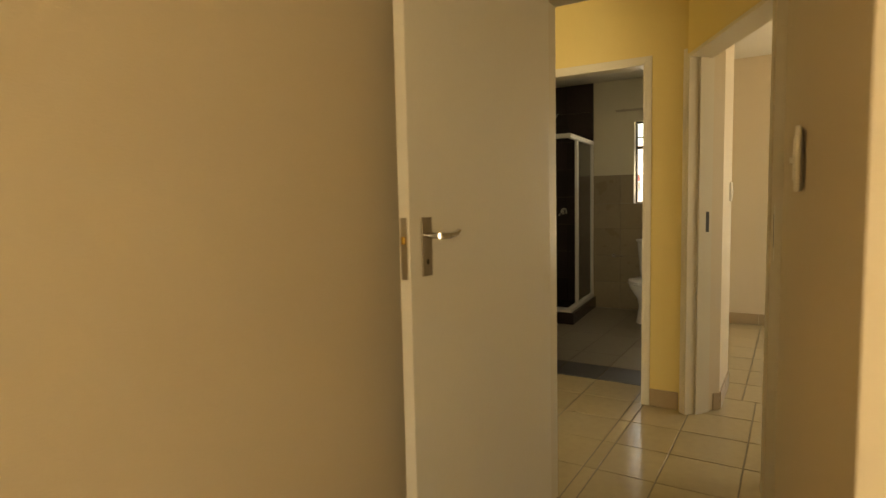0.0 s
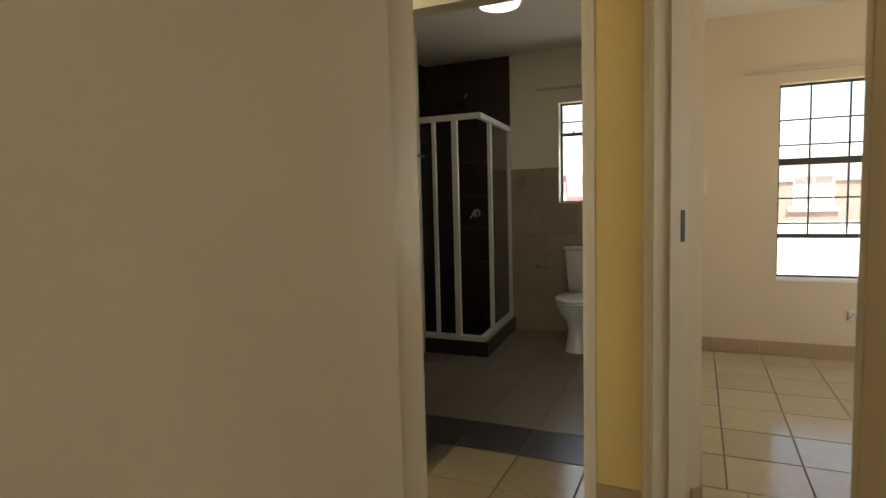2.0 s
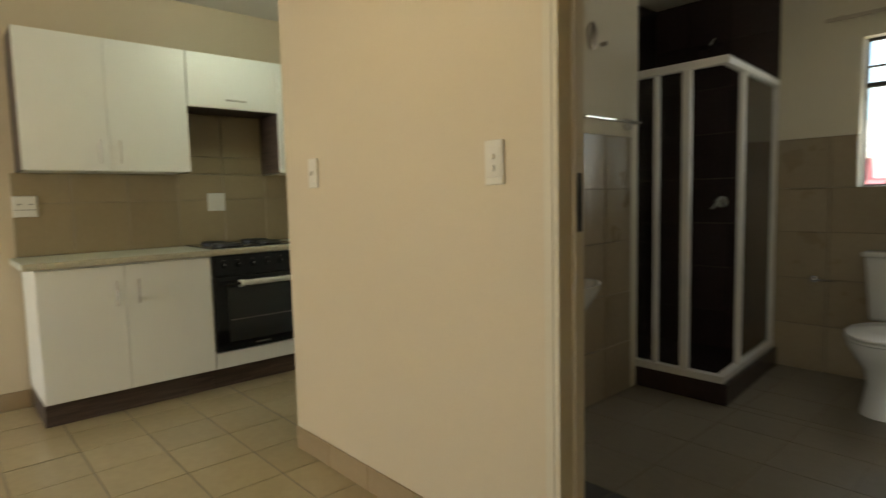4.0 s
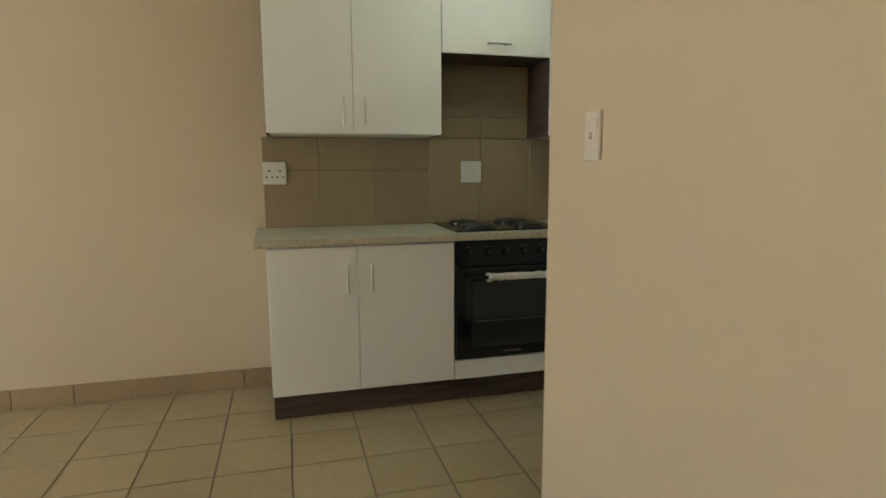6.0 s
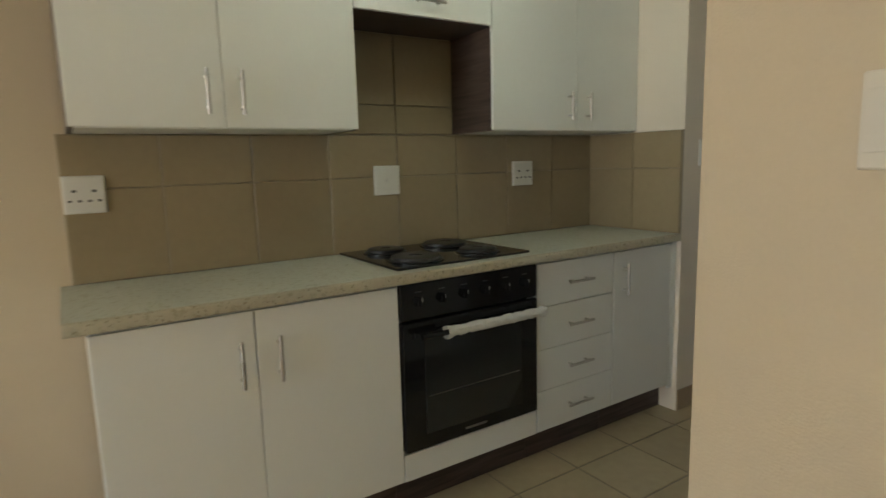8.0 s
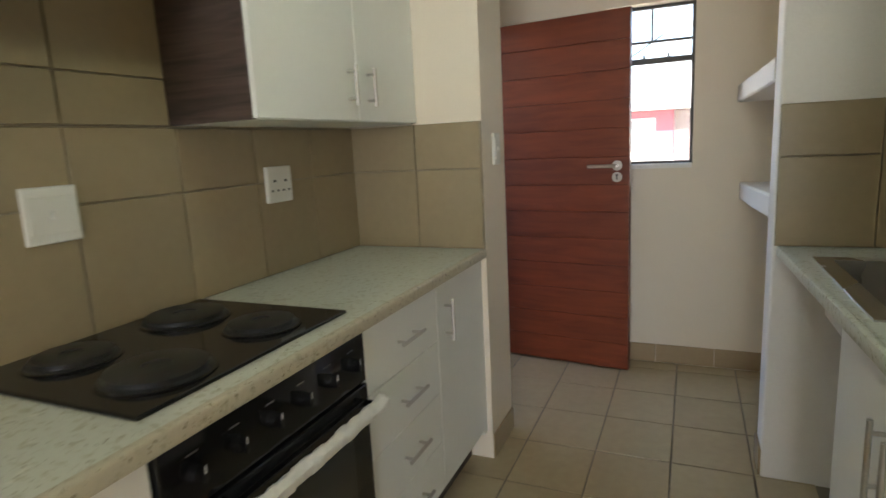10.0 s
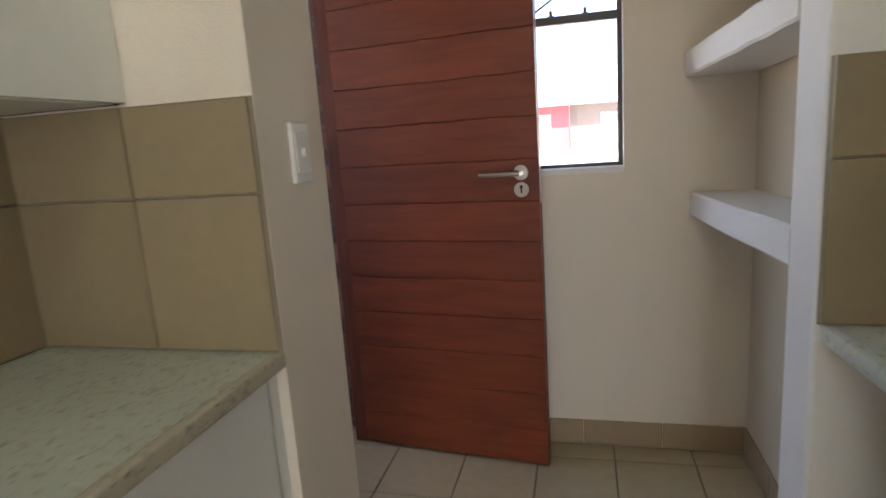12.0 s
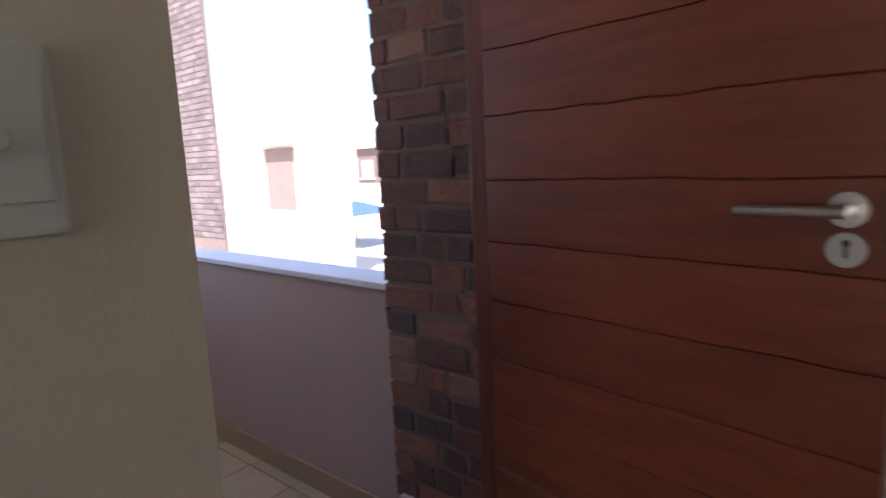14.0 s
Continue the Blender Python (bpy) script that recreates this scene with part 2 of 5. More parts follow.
PORCH_PAINT = material("grey_mauve_plaster", (0.40, 0.305, 0.265), 0.8, grain=0.05, scale=90, stain=0.08, bump=0.25, bump_scale=80)
BLOCK_PAINT = material("pale_mauve_block_paint", (0.55, 0.47, 0.47), 0.75, grain=0.05, scale=90, stain=0.08, bump=0.2, bump_scale=80)
CAP_PAINT = material("white_parapet_cap", (0.70, 0.72, 0.74), 0.7, grain=0.05, stain=0.08, bump=0.15)
HOUSE_WHITE = material("white_house_plaster", (0.62, 0.60, 0.57), 0.85, grain=0.05, scale=6, stain=0.06, stain_scale=0.5, bump=0.15)
HOUSE_RED = material("red_house_plaster", (0.34, 0.11, 0.13), 0.85, grain=0.06, scale=6, stain=0.08, stain_scale=0.5, bump=0.15)
ROOF_MAT = material("grey_roof_sheet", (0.42, 0.40, 0.39), 0.6, grain=0.08, scale=5, stain=0.1, stain_scale=0.5, bump=0.2)
GROUND = material("pale_paving", (0.60, 0.54, 0.45), 0.9, grain=0.12, scale=3, stain=0.14, stain_scale=0.15, bump=0.3, bump_scale=6)
BLUE_CLOTH = material("blue_shade_cloth", (0.05, 0.10, 0.36), 0.8, grain=0.06, stain=0.06, bump=0.1)
CAR_PAINT = material("silver_car_paint", (0.5, 0.52, 0.55), 0.25, 0.3, grain=0.03, stain=0.03, bump=0, coat=0.6)
GREY_METAL = material("dull_grey_metal", (0.22, 0.21, 0.19), 0.4, 0.8, grain=0.08, bump=0.03)
PANE = glass("window_glass")
SHOWER_GLASS = glass("shower_glass", (0.90, 0.93, 0.92), 0.02)
lamp_glow = bpy.data.materials.new("lit_opal_glass")
lamp_glow.use_nodes = True
lg = lamp_glow.node_tree.nodes["Principled BSDF"]
lg.inputs["Base Color"].default_value = (0.85, 0.85, 0.82, 1)
lg.inputs["Emission Color"].default_value = (1, 0.98, 0.94, 1)
lg.inputs["Emission Strength"].default_value = 0.7


# ---- mesh helpers ----
def box(bm, x0, x1, y0, y1, z0, z1, bevel=0.0, seg=2):
    r = bmesh.ops.create_cube(bm, size=1.0)
    vs = r["verts"]
    for v in vs:
        v.co = Vector(((x0 + x1) / 2 + v.co.x * (x1 - x0), (y0 + y1) / 2 + v.co.y * (y1 - y0), (z0 + z1) / 2 + v.co.z * (z1 - z0)))
    if bevel:
        es = list({e for v in vs for e in v.link_edges})
        bmesh.ops.bevel(bm, geom=es, offset=bevel, segments=seg, affect="EDGES", profile=0.5)
    return bm


def boxes(*specs, bevel=0.0):
    bm = bmesh.new()
    for s in specs:
        box(bm, *s, bevel=bevel)
    return bm


def rod(bm, a, b, r, seg=16, r2=None):
    a, b = Vector(a), Vector(b)
    d = b - a
    m = Matrix.Translation((a + b) / 2) @ d.to_track_quat("Z", "Y").to_matrix().to_4x4()
    bmesh.ops.create_cone(bm, cap_ends=True, segments=seg, radius1=r, radius2=r if r2 is None else r2, depth=d.length, matrix=m)
    return bm


def lathe(bm, profile, seg=28, sx=1.0, sy=1.0, centre=(0, 0, 0)):
    """Turn (radius, height) pairs round the z axis."""
    rings = []
    for r, z in profile:
        ring = []
        for i in range(seg):
            a = 2 * math.pi * i / seg
            ring.append(bm.verts.new((centre[0] + r * sx * math.cos(a), centre[1] + r * sy * math.sin(a), centre[2] + z)))
        rings.append(ring)
    for p, q in zip(rings, rings[1:]):
        for i in range(seg):
            j = (i + 1) % seg
            bm.faces.new((p[i], p[j], q[j], q[i]))
    bm.faces.new(list(reversed(rings[0])))
    bm.faces.new(rings[-1])
    return bm


def mesh(name, bm, mat, smooth=False):
    bmesh.ops.recalc_face_normals(bm, faces=bm.faces)
    me = bpy.data.meshes.new(name)
    bm.to_mesh(me)
    bm.free()
    me.materials.append(mat)
    if smooth:
        me.shade_smooth()
        me.set_sharp_from_angle(angle=radians(40))
    return me


def thing(name, at, label, category, group="", rz=0.0):
    ob = new(name)
    ob.matrix_basis = pose(*at, 0, 0, rz)
    return tagged(ob, label, category, group)


def part(name, bm, mat, parent, label="", local=False, smooth=False):
    """One mesh under a thing or a part; built in world metres, or in the thing's own axes if local."""
    ob = new(name, mesh(name, bm, mat, smooth))
    ob.parent = parent
    if parent.type == "EMPTY" and not local:
        ob.matrix_parent_inverse = parent.matrix_basis.inverted()
    if label:
        ob["label"] = label
    return ob


def structure(name, bm, mat, label="", smooth=False):
    ob = new(name, mesh(name, bm, mat, smooth))
    return tagged(ob, label, kind="structure")


def walled(axis, a0, a1, t0, t1, z0, z1, holes=()):
    """A wall along x or y from a0 to a1, thick from t0 to t1, with openings (from, to, bottom, top) that go through it."""
    bm = bmesh.new()
    cuts = sorted({a0, a1, *[h[0] for h in holes], *[h[1] for h in holes]})
    for p, q in zip(cuts, cuts[1:]):
        hs = [h for h in holes if h[0] <= p and h[1] >= q]
        spans = [(z0, z1)]
        for h in hs:
            spans = [s for u, v in spans for s in ((u, min(v, h[2])), (max(u, h[3]), v)) if s[1] - s[0] > 1e-4]
        for u, v in spans:
            if axis == "x":
                box(bm, p, q, t0, t1, u, v)
            else:
                box(bm, t0, t1, p, q, u, v)
    bmesh.ops.remove_doubles(bm, verts=bm.verts, dist=1e-5)
    return bm


CEIL = 2.53


def prism(points, z0, z1):
    bm = bmesh.new()
    lo = [bm.verts.new((x, y, z0)) for x, y in points]
    hi = [bm.verts.new((x, y, z1)) for x, y in points]
    bm.faces.new(list(reversed(lo)))
    bm.faces.new(hi)
    for i in range(len(points)):
        j = (i + 1) % len(points)
        bm.faces.new((lo[i], lo[j], hi[j], hi[i]))
    return bm


# ---- structure: floor, walls, ceiling ----
floor = structure("floor", boxes((-4.84, 2.75, -2.2, 7.12, -0.25, -0.004)), GROUT, "brown grouted floor bed under the tiles")
structure("lower_storey", boxes((-4.83, 2.74, -2.19, 7.10, -2.8, -0.252), (-6.4, -4.84, 5.6, 7.2, -2.8, -0.10)), HOUSE_WHITE, "plain plastered storey below the flat")
ceiling = structure("ceiling", boxes((-4.84, 2.75, -2.2, 7.25, CEIL, CEIL + 0.12)), CEILING, "off-white painted flat ceiling")
# Unseen slab added over the porch, holds sun off bricks and parapet.
structure("porch_ceiling", boxes((-5.9, -4.845, 5.4, 7.45, CEIL, CEIL + 0.12)), CEILING, "unseen flat slab, added over the porch to block sun")
BY, BT = 4.11, 4.205
wall_west = structure("wall_west", walled("y", -2.2, 5.67, -4.84, -4.62, -0.02, CEIL), CREAM, "cream painted plaster wall behind the counters")
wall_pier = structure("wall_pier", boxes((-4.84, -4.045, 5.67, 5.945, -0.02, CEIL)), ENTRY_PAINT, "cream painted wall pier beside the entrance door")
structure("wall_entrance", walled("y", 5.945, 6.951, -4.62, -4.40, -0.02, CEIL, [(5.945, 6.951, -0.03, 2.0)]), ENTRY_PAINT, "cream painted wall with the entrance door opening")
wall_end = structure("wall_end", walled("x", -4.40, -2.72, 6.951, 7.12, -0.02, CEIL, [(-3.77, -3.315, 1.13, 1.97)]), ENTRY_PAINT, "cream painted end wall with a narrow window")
structure("wall_niche", boxes((-2.87, -2.72, 6.018, 6.951, -0.02, CEIL)), CREAM, "cream painted back wall of the shelf niche")
wall_column = structure("wall_column", boxes((-3.051, -2.30, 5.866, 6.018, -0.02, CEIL), bevel=0.008), SHELF_WHITE, "white painted partition end beside the shelves")
wall_sink = structure("wall_sink", boxes((-2.45, -2.30, BT, 5.866, -0.02, CEIL)), CREAM, "cream painted wall behind the sink counter")
wall_bath = structure("wall_bath", walled("x", -2.962, -1.448, BY, BT, -0.02, CEIL), CREAM, "cream painted hall wall beside the bathroom doorway")
structure("wall_bath_door", walled("x", -1.448, -0.42, BY, BT, -0.02, CEIL, [(-1.448, -0.645, -0.03, 2.04)]), HALL_WARM_LIT, "cream painted wall over the bathroom doorway, warm light in its yellow")
structure("wall_corner", prism([(-0.42, 4.11), (-0.416, 4.06), (-0.36, 4.115), (-0.36, BT), (-0.42, BT)], -0.02, CEIL), HALL_WARM_LIT, "cream painted wall end beside the bathroom doorway, warm light in its yellow")
structure("wall_return", prism([(-0.36, 4.115), (-0.309, 4.166), (-0.245, 4.23), (-0.245, 4.72), (-0.52, 4.72), (-0.52, 7.075), (-0.64, 7.075), (-0.64, BT), (-0.36, BT)], -0.02, CEIL), CREAM, "cream painted wall between bathroom and bedroom")
s = math.sqrt(0.5)
P0, P1 = Vector((-0.416, 4.06)), Vector((0.025, 3.185))
thick = Vector((s, s)) * 0.15
structure("wall_diagonal", prism([P0, P1, P1 + thick, P0 + thick], 2.04, CEIL), HALL_WARM_LIT, "cream painted slanting wall over the bedroom doorway")
structure("wall_hall_end", prism([P1, (0.165, 3.50), (0.45, 3.50), (0.45, 2.825), (0.085, 2.825)], -0.02, CEIL), CREAM, "cream painted wall closing the hall")
structure("wall_bath_back", walled("x", -2.72, -0.52, 7.075, 7.25, -0.02, CEIL, [(-1.41, -0.85, 1.18, 2.067)]), BATH_PAINT, "pale painted bathroom back wall with a window")
structure("wall_bath_side", boxes((-2.298, -2.285, BT, 5.95, 1.5, CEIL)), BATH_PAINT, "pale painted bathroom side wall above the tiles")
structure("wall_bed_back", walled("x", -0.519, 2.6, 6.78, 6.95, -0.02, CEIL, [(0.272, 1.35, 0.585, 2.006)]), CREAM, "cream painted bedroom wall with a barred window")
structure("wall_door_side", walled("x", -1.07, 2.6, 2.725, 2.825, -0.02, CEIL, [(-0.740, 0.073, -0.03, 2.04)]), CREAM, "cream painted wall with the bedroom doorway")
structure("wall_room_left", boxes((-1.07, -0.95, -2.0, 2.725, -0.02, CEIL)), CREAM, "cream painted bedroom side wall behind the open door")
structure("wall_room_right", prism([(0.076, 2.725), (0.165, 1.2), (2.6, 1.2), (2.6, 2.725)], -0.02, CEIL), CREAM, "cream painted bedroom wall with a light switch")
structure("wall_south", walled("x", -4.62, 2.6, -2.2, -2.0, -0.02, CEIL, [(-3.6, -1.6, 0.4, 2.3), (0.2, 1.8, 0.7, 2.1)]), CREAM, "cream painted outer wall with windows")
structure("wall_east", walled("y", -2.2, 6.95, 2.6, 2.75, -0.02, CEIL, [(4.55, 6.05, 0.7, 2.1)]), CREAM, "cream painted outer wall")


# ---- doors and frames ----
def steel_frame(name, x0, x1, y0, y1, label):
    """A pressed steel door frame round an opening in a wall along x."""
    f = thing(name, ((x0 + x1) / 2, (y0 + y1) / 2, 0), label, "door frame")
    for a, b in ((x0, x0 + 0.018), (x1 - 0.018, x1)):
        bm = boxes((a, b, y0 - 0.004, y1 + 0.004, 0.001, 2.04))
        out = -0.03 if a == x0 else 0.03
        lo, hi = sorted((a if a == x0 else b, (a if a == x0 else b) + out))
        box(bm, lo, hi, y0 - 0.007, y0, 0.001, 2.07, bevel=0.003)
        box(bm, lo, hi, y1, y1 + 0.007, 0.001, 2.07, bevel=0.003)
        part("jamb", bm, FRAME_ENAMEL, f)
    bm = boxes((x0, x1, y0 - 0.004, y1 + 0.004, 2.022, 2.042))
    box(bm, x0, x1, y0 - 0.007, y0, 2.03, 2.07, bevel=0.003)
    box(bm, x0, x1, y1, y1 + 0.007, 2.03, 2.07, bevel=0.003)
    part("head", bm, FRAME_ENAMEL, f)
    return f


bath_frame = steel_frame("door_frame", -1.448, -0.645, BY, BT, "enamel painted pressed steel frame of the bathroom doorway")
part("rebate", boxes((-1.430, -1.418, 4.165, BT, 0.001, 2.022)), FRAME_ENAMEL, bath_frame)
part("strike_plate", boxes((-1.4185, -1.4165, 4.173, 4.196, 1.07, 1.23), bevel=0.0008), DARK_PLASTIC, bath_frame, "dark slot of the strike plate")
room_frame = steel_frame("door_frame", -0.740, 0.073, 2.725, 2.825, "enamel painted pressed steel frame of the bedroom doorway")
part("stop", boxes((0.043, 0.055, 2.775, 2.797, 0.001, 2.022)), FRAME_ENAMEL, room_frame)
plate = part("strike_plate", boxes((0.0525, 0.055, 2.742, 2.770, 1.05, 1.23), bevel=0.0008), WHITE_PLASTIC, room_frame, "pale painted strike plate")
part("slot", boxes((0.051, 0.0526, 2.749, 2.763, 1.09, 1.20)), DARK_PLASTIC, plate)

# frame of the doorway in the slanting wall, in its own axes
diag = thing("door_frame", (P0.x, P0.y, 0), "grey enamel steel frame of a doorway in a slanting wall", "door frame", rz=-45)
bm = boxes((0.0, 0.02, -0.004, 0.154, 0.001, 2.04))
box(bm, -0.03, 0.0, -0.007, -0.002, 0.001, 2.07, bevel=0.002)
part("jamb", bm, FRAME_ENAMEL, diag, local=True)
along = (P1 - P0).normalized()
part("jamb", prism([P1 - along * 0.02, P1 - along * 0.002, P1 - along * 0.002 + thick, P1 - along * 0.02 + thick], 0.001, 2.018), FRAME_ENAMEL, diag)
part("head", prism([P0 + along * 0.003, P1 - along * 0.002, P1 - along * 0.002 + thick, P0 + along * 0.003 + thick], 2.02, 2.038), FRAME_ENAMEL, diag)
part("stop", boxes((0.02, 0.032, 0.06, 0.105, 0.001, 2.02)), FRAME_ENAMEL, diag, local=True)
part("strike_plate", boxes((0.0205, 0.0225, 0.112, 0.135, 1.055, 1.17), bevel=0.0006), DARK_PLASTIC, diag, "dark slot of the strike plate", local=True)


def lever(parent, x, z, y, side, reach, mat, local=True):
    bm = bmesh.new()
    rod(bm, (x, y, z), (x, y + side * 0.05, z), 0.009)
    p = Vector((x, y + side * 0.05, z))
    pts = [p, p + Vector((reach * 0.35, side * 0.004, -0.002)), p + Vector((reach * 0.75, side * 0.002, 0.002)), p + Vector((reach, side * -0.006, 0.008))]
    for i, (a, b) in enumerate(zip(pts, pts[1:])):
        rod(bm, a, b, 0.0105 - i * 0.001, 12, 0.0095 - i * 0.001)
    return part("lever", bm, mat, parent, local=local, smooth=True)


# painted flush door standing open in the first bedroom
leaf_at = Vector((-0.697, 2.692))
leaf_to = Vector((-0.798, 1.890))
ang = math.degrees(math.atan2(leaf_to.y - leaf_at.y, leaf_to.x - leaf_at.x))
door = thing("door", (leaf_at.x, leaf_at.y, 0), "cream painted flush door standing open with a lever handle", "door", rz=ang)
LW = (leaf_to - leaf_at).length
part("leaf", boxes((0, LW, -0.04, 0.0, 0.012, 2.035), bevel=0.002), ENAMEL, door, local=True)
bp = part("handle_plate", boxes((LW - 0.091, LW - 0.046, 0.0005, 0.006, 1.055, 1.225), bevel=0.002), BRONZE, door, "satin nickel back plate", local=True)
lever(bp, LW - 0.068, 1.172, 0.004, 1, -0.095, CHROME)
kb = bmesh.new()
box(kb, LW - 0.073, LW - 0.064, 0.006, 0.0066, 1.088, 1.104)
part("keyhole", kb, DARK_PLASTIC, bp, local=True)
lk = part("lock_plate", boxes((LW, LW + 0.002, -0.032, -0.009, 1.05, 1.225), bevel=0.0006), BRONZE, door, "satin nickel lock plate on the edge", local=True)
part("latch", boxes((LW + 0.002, LW + 0.011, -0.026, -0.014, 1.15, 1.172), bevel=0.003), BRASS, lk, "brass coloured latch bolt", local=True)

# entrance door of horizontal boards
h_at, h_to = Vector((-4.398, 6.846)), Vector((-3.615, 6.742))
ang = math.degrees(math.atan2(h_to.y - h_at.y, h_to.x - h_at.x))
red = thing("entrance_door", (h_at.x, h_at.y, 0), "red-brown meranti entrance door of horizontal boards, standing open", "door", rz=ang)
RW = (h_to - h_at).length
n_boards = 13
bh = (1.925 - 0.012) / n_boards
rr = random.Random(8)
waves = [[rr.uniform(-0.0022, 0.0022) if 0 < i < n_boards else 0 for _ in range(13)] for i in range(n_boards + 1)]
for i in range(n_boards):
    bm = bmesh.new()
    rings = []
    swell = rr.uniform(0.0002, 0.0008)
    for k in range(13):
        x = RW * k / 12
        za, zb = 0.012 + i * bh + 0.0004 + waves[i][k], 0.012 + (i + 1) * bh - 0.0004 + waves[i + 1][k]
        rings.append([bm.verts.new((x, y, z)) for y, z in ((0.042, za), (0.0028, za), (0.0004, za + 0.0022), (-swell, za * 0.8 + zb * 0.2), (-swell * 0.7, za * 0.25 + zb * 0.75), (0.0004, zb - 0.0018), (0.0028, zb), (0.042, zb))])
    for p, q in zip(rings, rings[1:]):
        for k in range(8):
            bm.faces.new((p[k], p[(k + 1) % 8], q[(k + 1) % 8], q[k]))
    bm.faces.new(rings[0][::-1])
    bm.faces.new(rings[-1])
    part("board", bm, MERANTI, red, local=True, smooth=True)
part("core", boxes((0.004, RW - 0.004, 0.006, 0.036, 0.016, 1.921)), MERANTI_UP, red, local=True)
rose = bmesh.new()
rod(rose, (RW - 0.062, 0.0, 1.142), (RW - 0.062, -0.009, 1.142), 0.0265, 28)
rs = part("rose", rose, STEEL, red, "brushed steel rose", local=True, smooth=True)
bm = bmesh.new()
rod(bm, (RW - 0.062, 0, 1.142), (RW - 0.062, -0.048, 1.142), 0.009)
rod(bm, (RW - 0.055, -0.048, 1.142), (RW - 0.205, -0.048, 1.142), 0.0095)
part("lever", bm, STEEL, rs, local=True, smooth=True)
esc = bmesh.new()
rod(esc, (RW - 0.062, 0.0, 1.082), (RW - 0.062, -0.007, 1.082), 0.0265, 28)
es = part("escutcheon", esc, STEEL, red, "brushed steel keyhole rose", local=True, smooth=True)
bm = boxes((RW - 0.065, RW - 0.059, -0.0078, -0.007, 1.070, 1.092))
rod(bm, (RW - 0.062, -0.0078, 1.092), (RW - 0.062, -0.007, 1.092), 0.006, 12)
part("keyhole", bm, DARK_PLASTIC, es, local=True)
part("lock_plate", boxes((RW, RW + 0.002, 0.010, 0.032, 1.03, 1.2), bevel=0.0006), STEEL, red, local=True)
ef = thing("entrance_frame", (-4.48, 6.4, 0), "dark red-brown timber frame of the entrance door", "door frame")
part("jamb", boxes((-4.458, -4.402, 6.862, 6.951, 0.0, 1.94), bevel=0.003), MERANTI_UP, ef)
part("jamb", boxes((-4.475, -4.402, 5.937, 6.0, 0.0, 1.94), bevel=0.003), MERANTI_UP, ef)
part("head", boxes((-4.458, -4.402, 5.947, 6.951, 1.942, 1.996), bevel=0.003), MERANTI_UP, ef)


# ---- windows ----
def steel_window(name, x0, x1, z0, z1, y, cross_z, cross_x, label, sill_y, bars=()):
    """A steel window set in an opening; y: the frame's plane, sill_y: the room face of the wall."""
    w = tagged(new(name), label, kind="structure")
    w.matrix_basis = pose((x0 + x1) / 2, y, z0)
    t = 0.016
    part("window_frame", boxes((x0, x0 + t, y, y + 0.03, z0, z1), (x1 - t, x1, y, y + 0.03, z0, z1), (x0 + t, x1 - t, y, y + 0.03, z0, z0 + t), (x0 + t, x1 - t, y, y + 0.03, z1 - t, z1)), FRAME_PAINT, w)
    for z, h in cross_z:
        part("transom", boxes((x0 + t, x1 - t, y - 0.004, y + 0.028, z - h / 2, z + h / 2), bevel=0.002), FRAME_PAINT, w)
    for x, za, zb in cross_x:
        part("mullion", boxes((x - 0.006, x + 0.006, y + 0.002, y + 0.026, za, zb), bevel=0.002), FRAME_PAINT, w)
    for z in bars:
        bm = bmesh.new()
        box(bm, x0 + t, x1 - t, y + 0.001, y + 0.011, z - 0.006, z + 0.006)
        part("bar", bm, FRAME_PAINT, w)
    if bars == () and y > 0:
        zt = cross_z[0][0]
        bm = bmesh.new()
        rod(bm, (x0 + 0.12, y - 0.015, zt + 0.02), (x0 + 0.3, y - 0.02, zt + 0.13), 0.004, 8)
        rod(bm, (x0 + 0.12, y - 0.02, zt), (x0 + 0.12, y - 0.03, zt + 0.03), 0.006, 8)
        part("stay", bm, FRAME_PAINT, w)
        for x in (x0 + 0.2, x1 - 0.13):
            part("catch", boxes((x - 0.006, x + 0.006, y - 0.012, y - 0.004, zt + 0.012, zt + 0.034), (x - 0.014, x + 0.014, y - 0.012, y - 0.004, zt + 0.008, zt + 0.016), bevel=0.002), FRAME_PAINT, w)
    p = part("pane", boxes((x0 + t, x1 - t, y + 0.012, y + 0.015, z0 + t, z1 - t)), PANE, w)
    p.visible_shadow = False
    part("window_sill", boxes((x0 + 0.001, x1 - 0.001, sill_y - 0.006, y - 0.001, z0 - 0.02, z0 + 0.004), bevel=0.003), SHELF_WHITE, w)
    return w


steel_window("window_1", -1.41, -0.85, 1.18, 2.067, 7.16, [(1.79, 0.03), (1.90, 0.012)], [], "dark steel bathroom window with a hinged top light", 7.075)
steel_window("window_2", 0.272, 1.35, 0.585, 2.006, 6.86, [(1.445, 0.05), (0.895, 0.032)], [(0.48, 0.90, 2.0), (0.722, 0.90, 2.0), (0.96, 0.90, 2.0), (1.18, 0.90, 2.0)], "dark steel bedroom window with small panes and bars", 6.78, (1.75, 1.566, 1.176, 0.988))
steel_window("window_3", -3.77, -3.315, 1.13, 1.97, 7.03, [(1.685, 0.03), (1.785, 0.012)], [(-3.53, 1.785, 1.96)], "dark steel kitchen window with a hinged top light", 6.951)
steel_window("window_4", -3.6, -1.6, 0.4, 2.3, -2.1, [(1.6, 0.03)], [(-2.6, 0.4, 2.3)], "dark steel living room window", -2.0)
steel_window("window_5", 0.2, 1.8, 0.7, 2.1, -2.1, [(1.6, 0.03)], [(1.0, 0.7, 2.1)], "dark steel bedroom window", -2.0)
# Unseen window in the east wall, added to hold the bedroom fill.
w6 = tagged(new("window_6"), "unseen dark steel side window, added to light the bedroom", kind="structure")
w6.matrix_basis = pose(2.68, 5.3, 0.7)
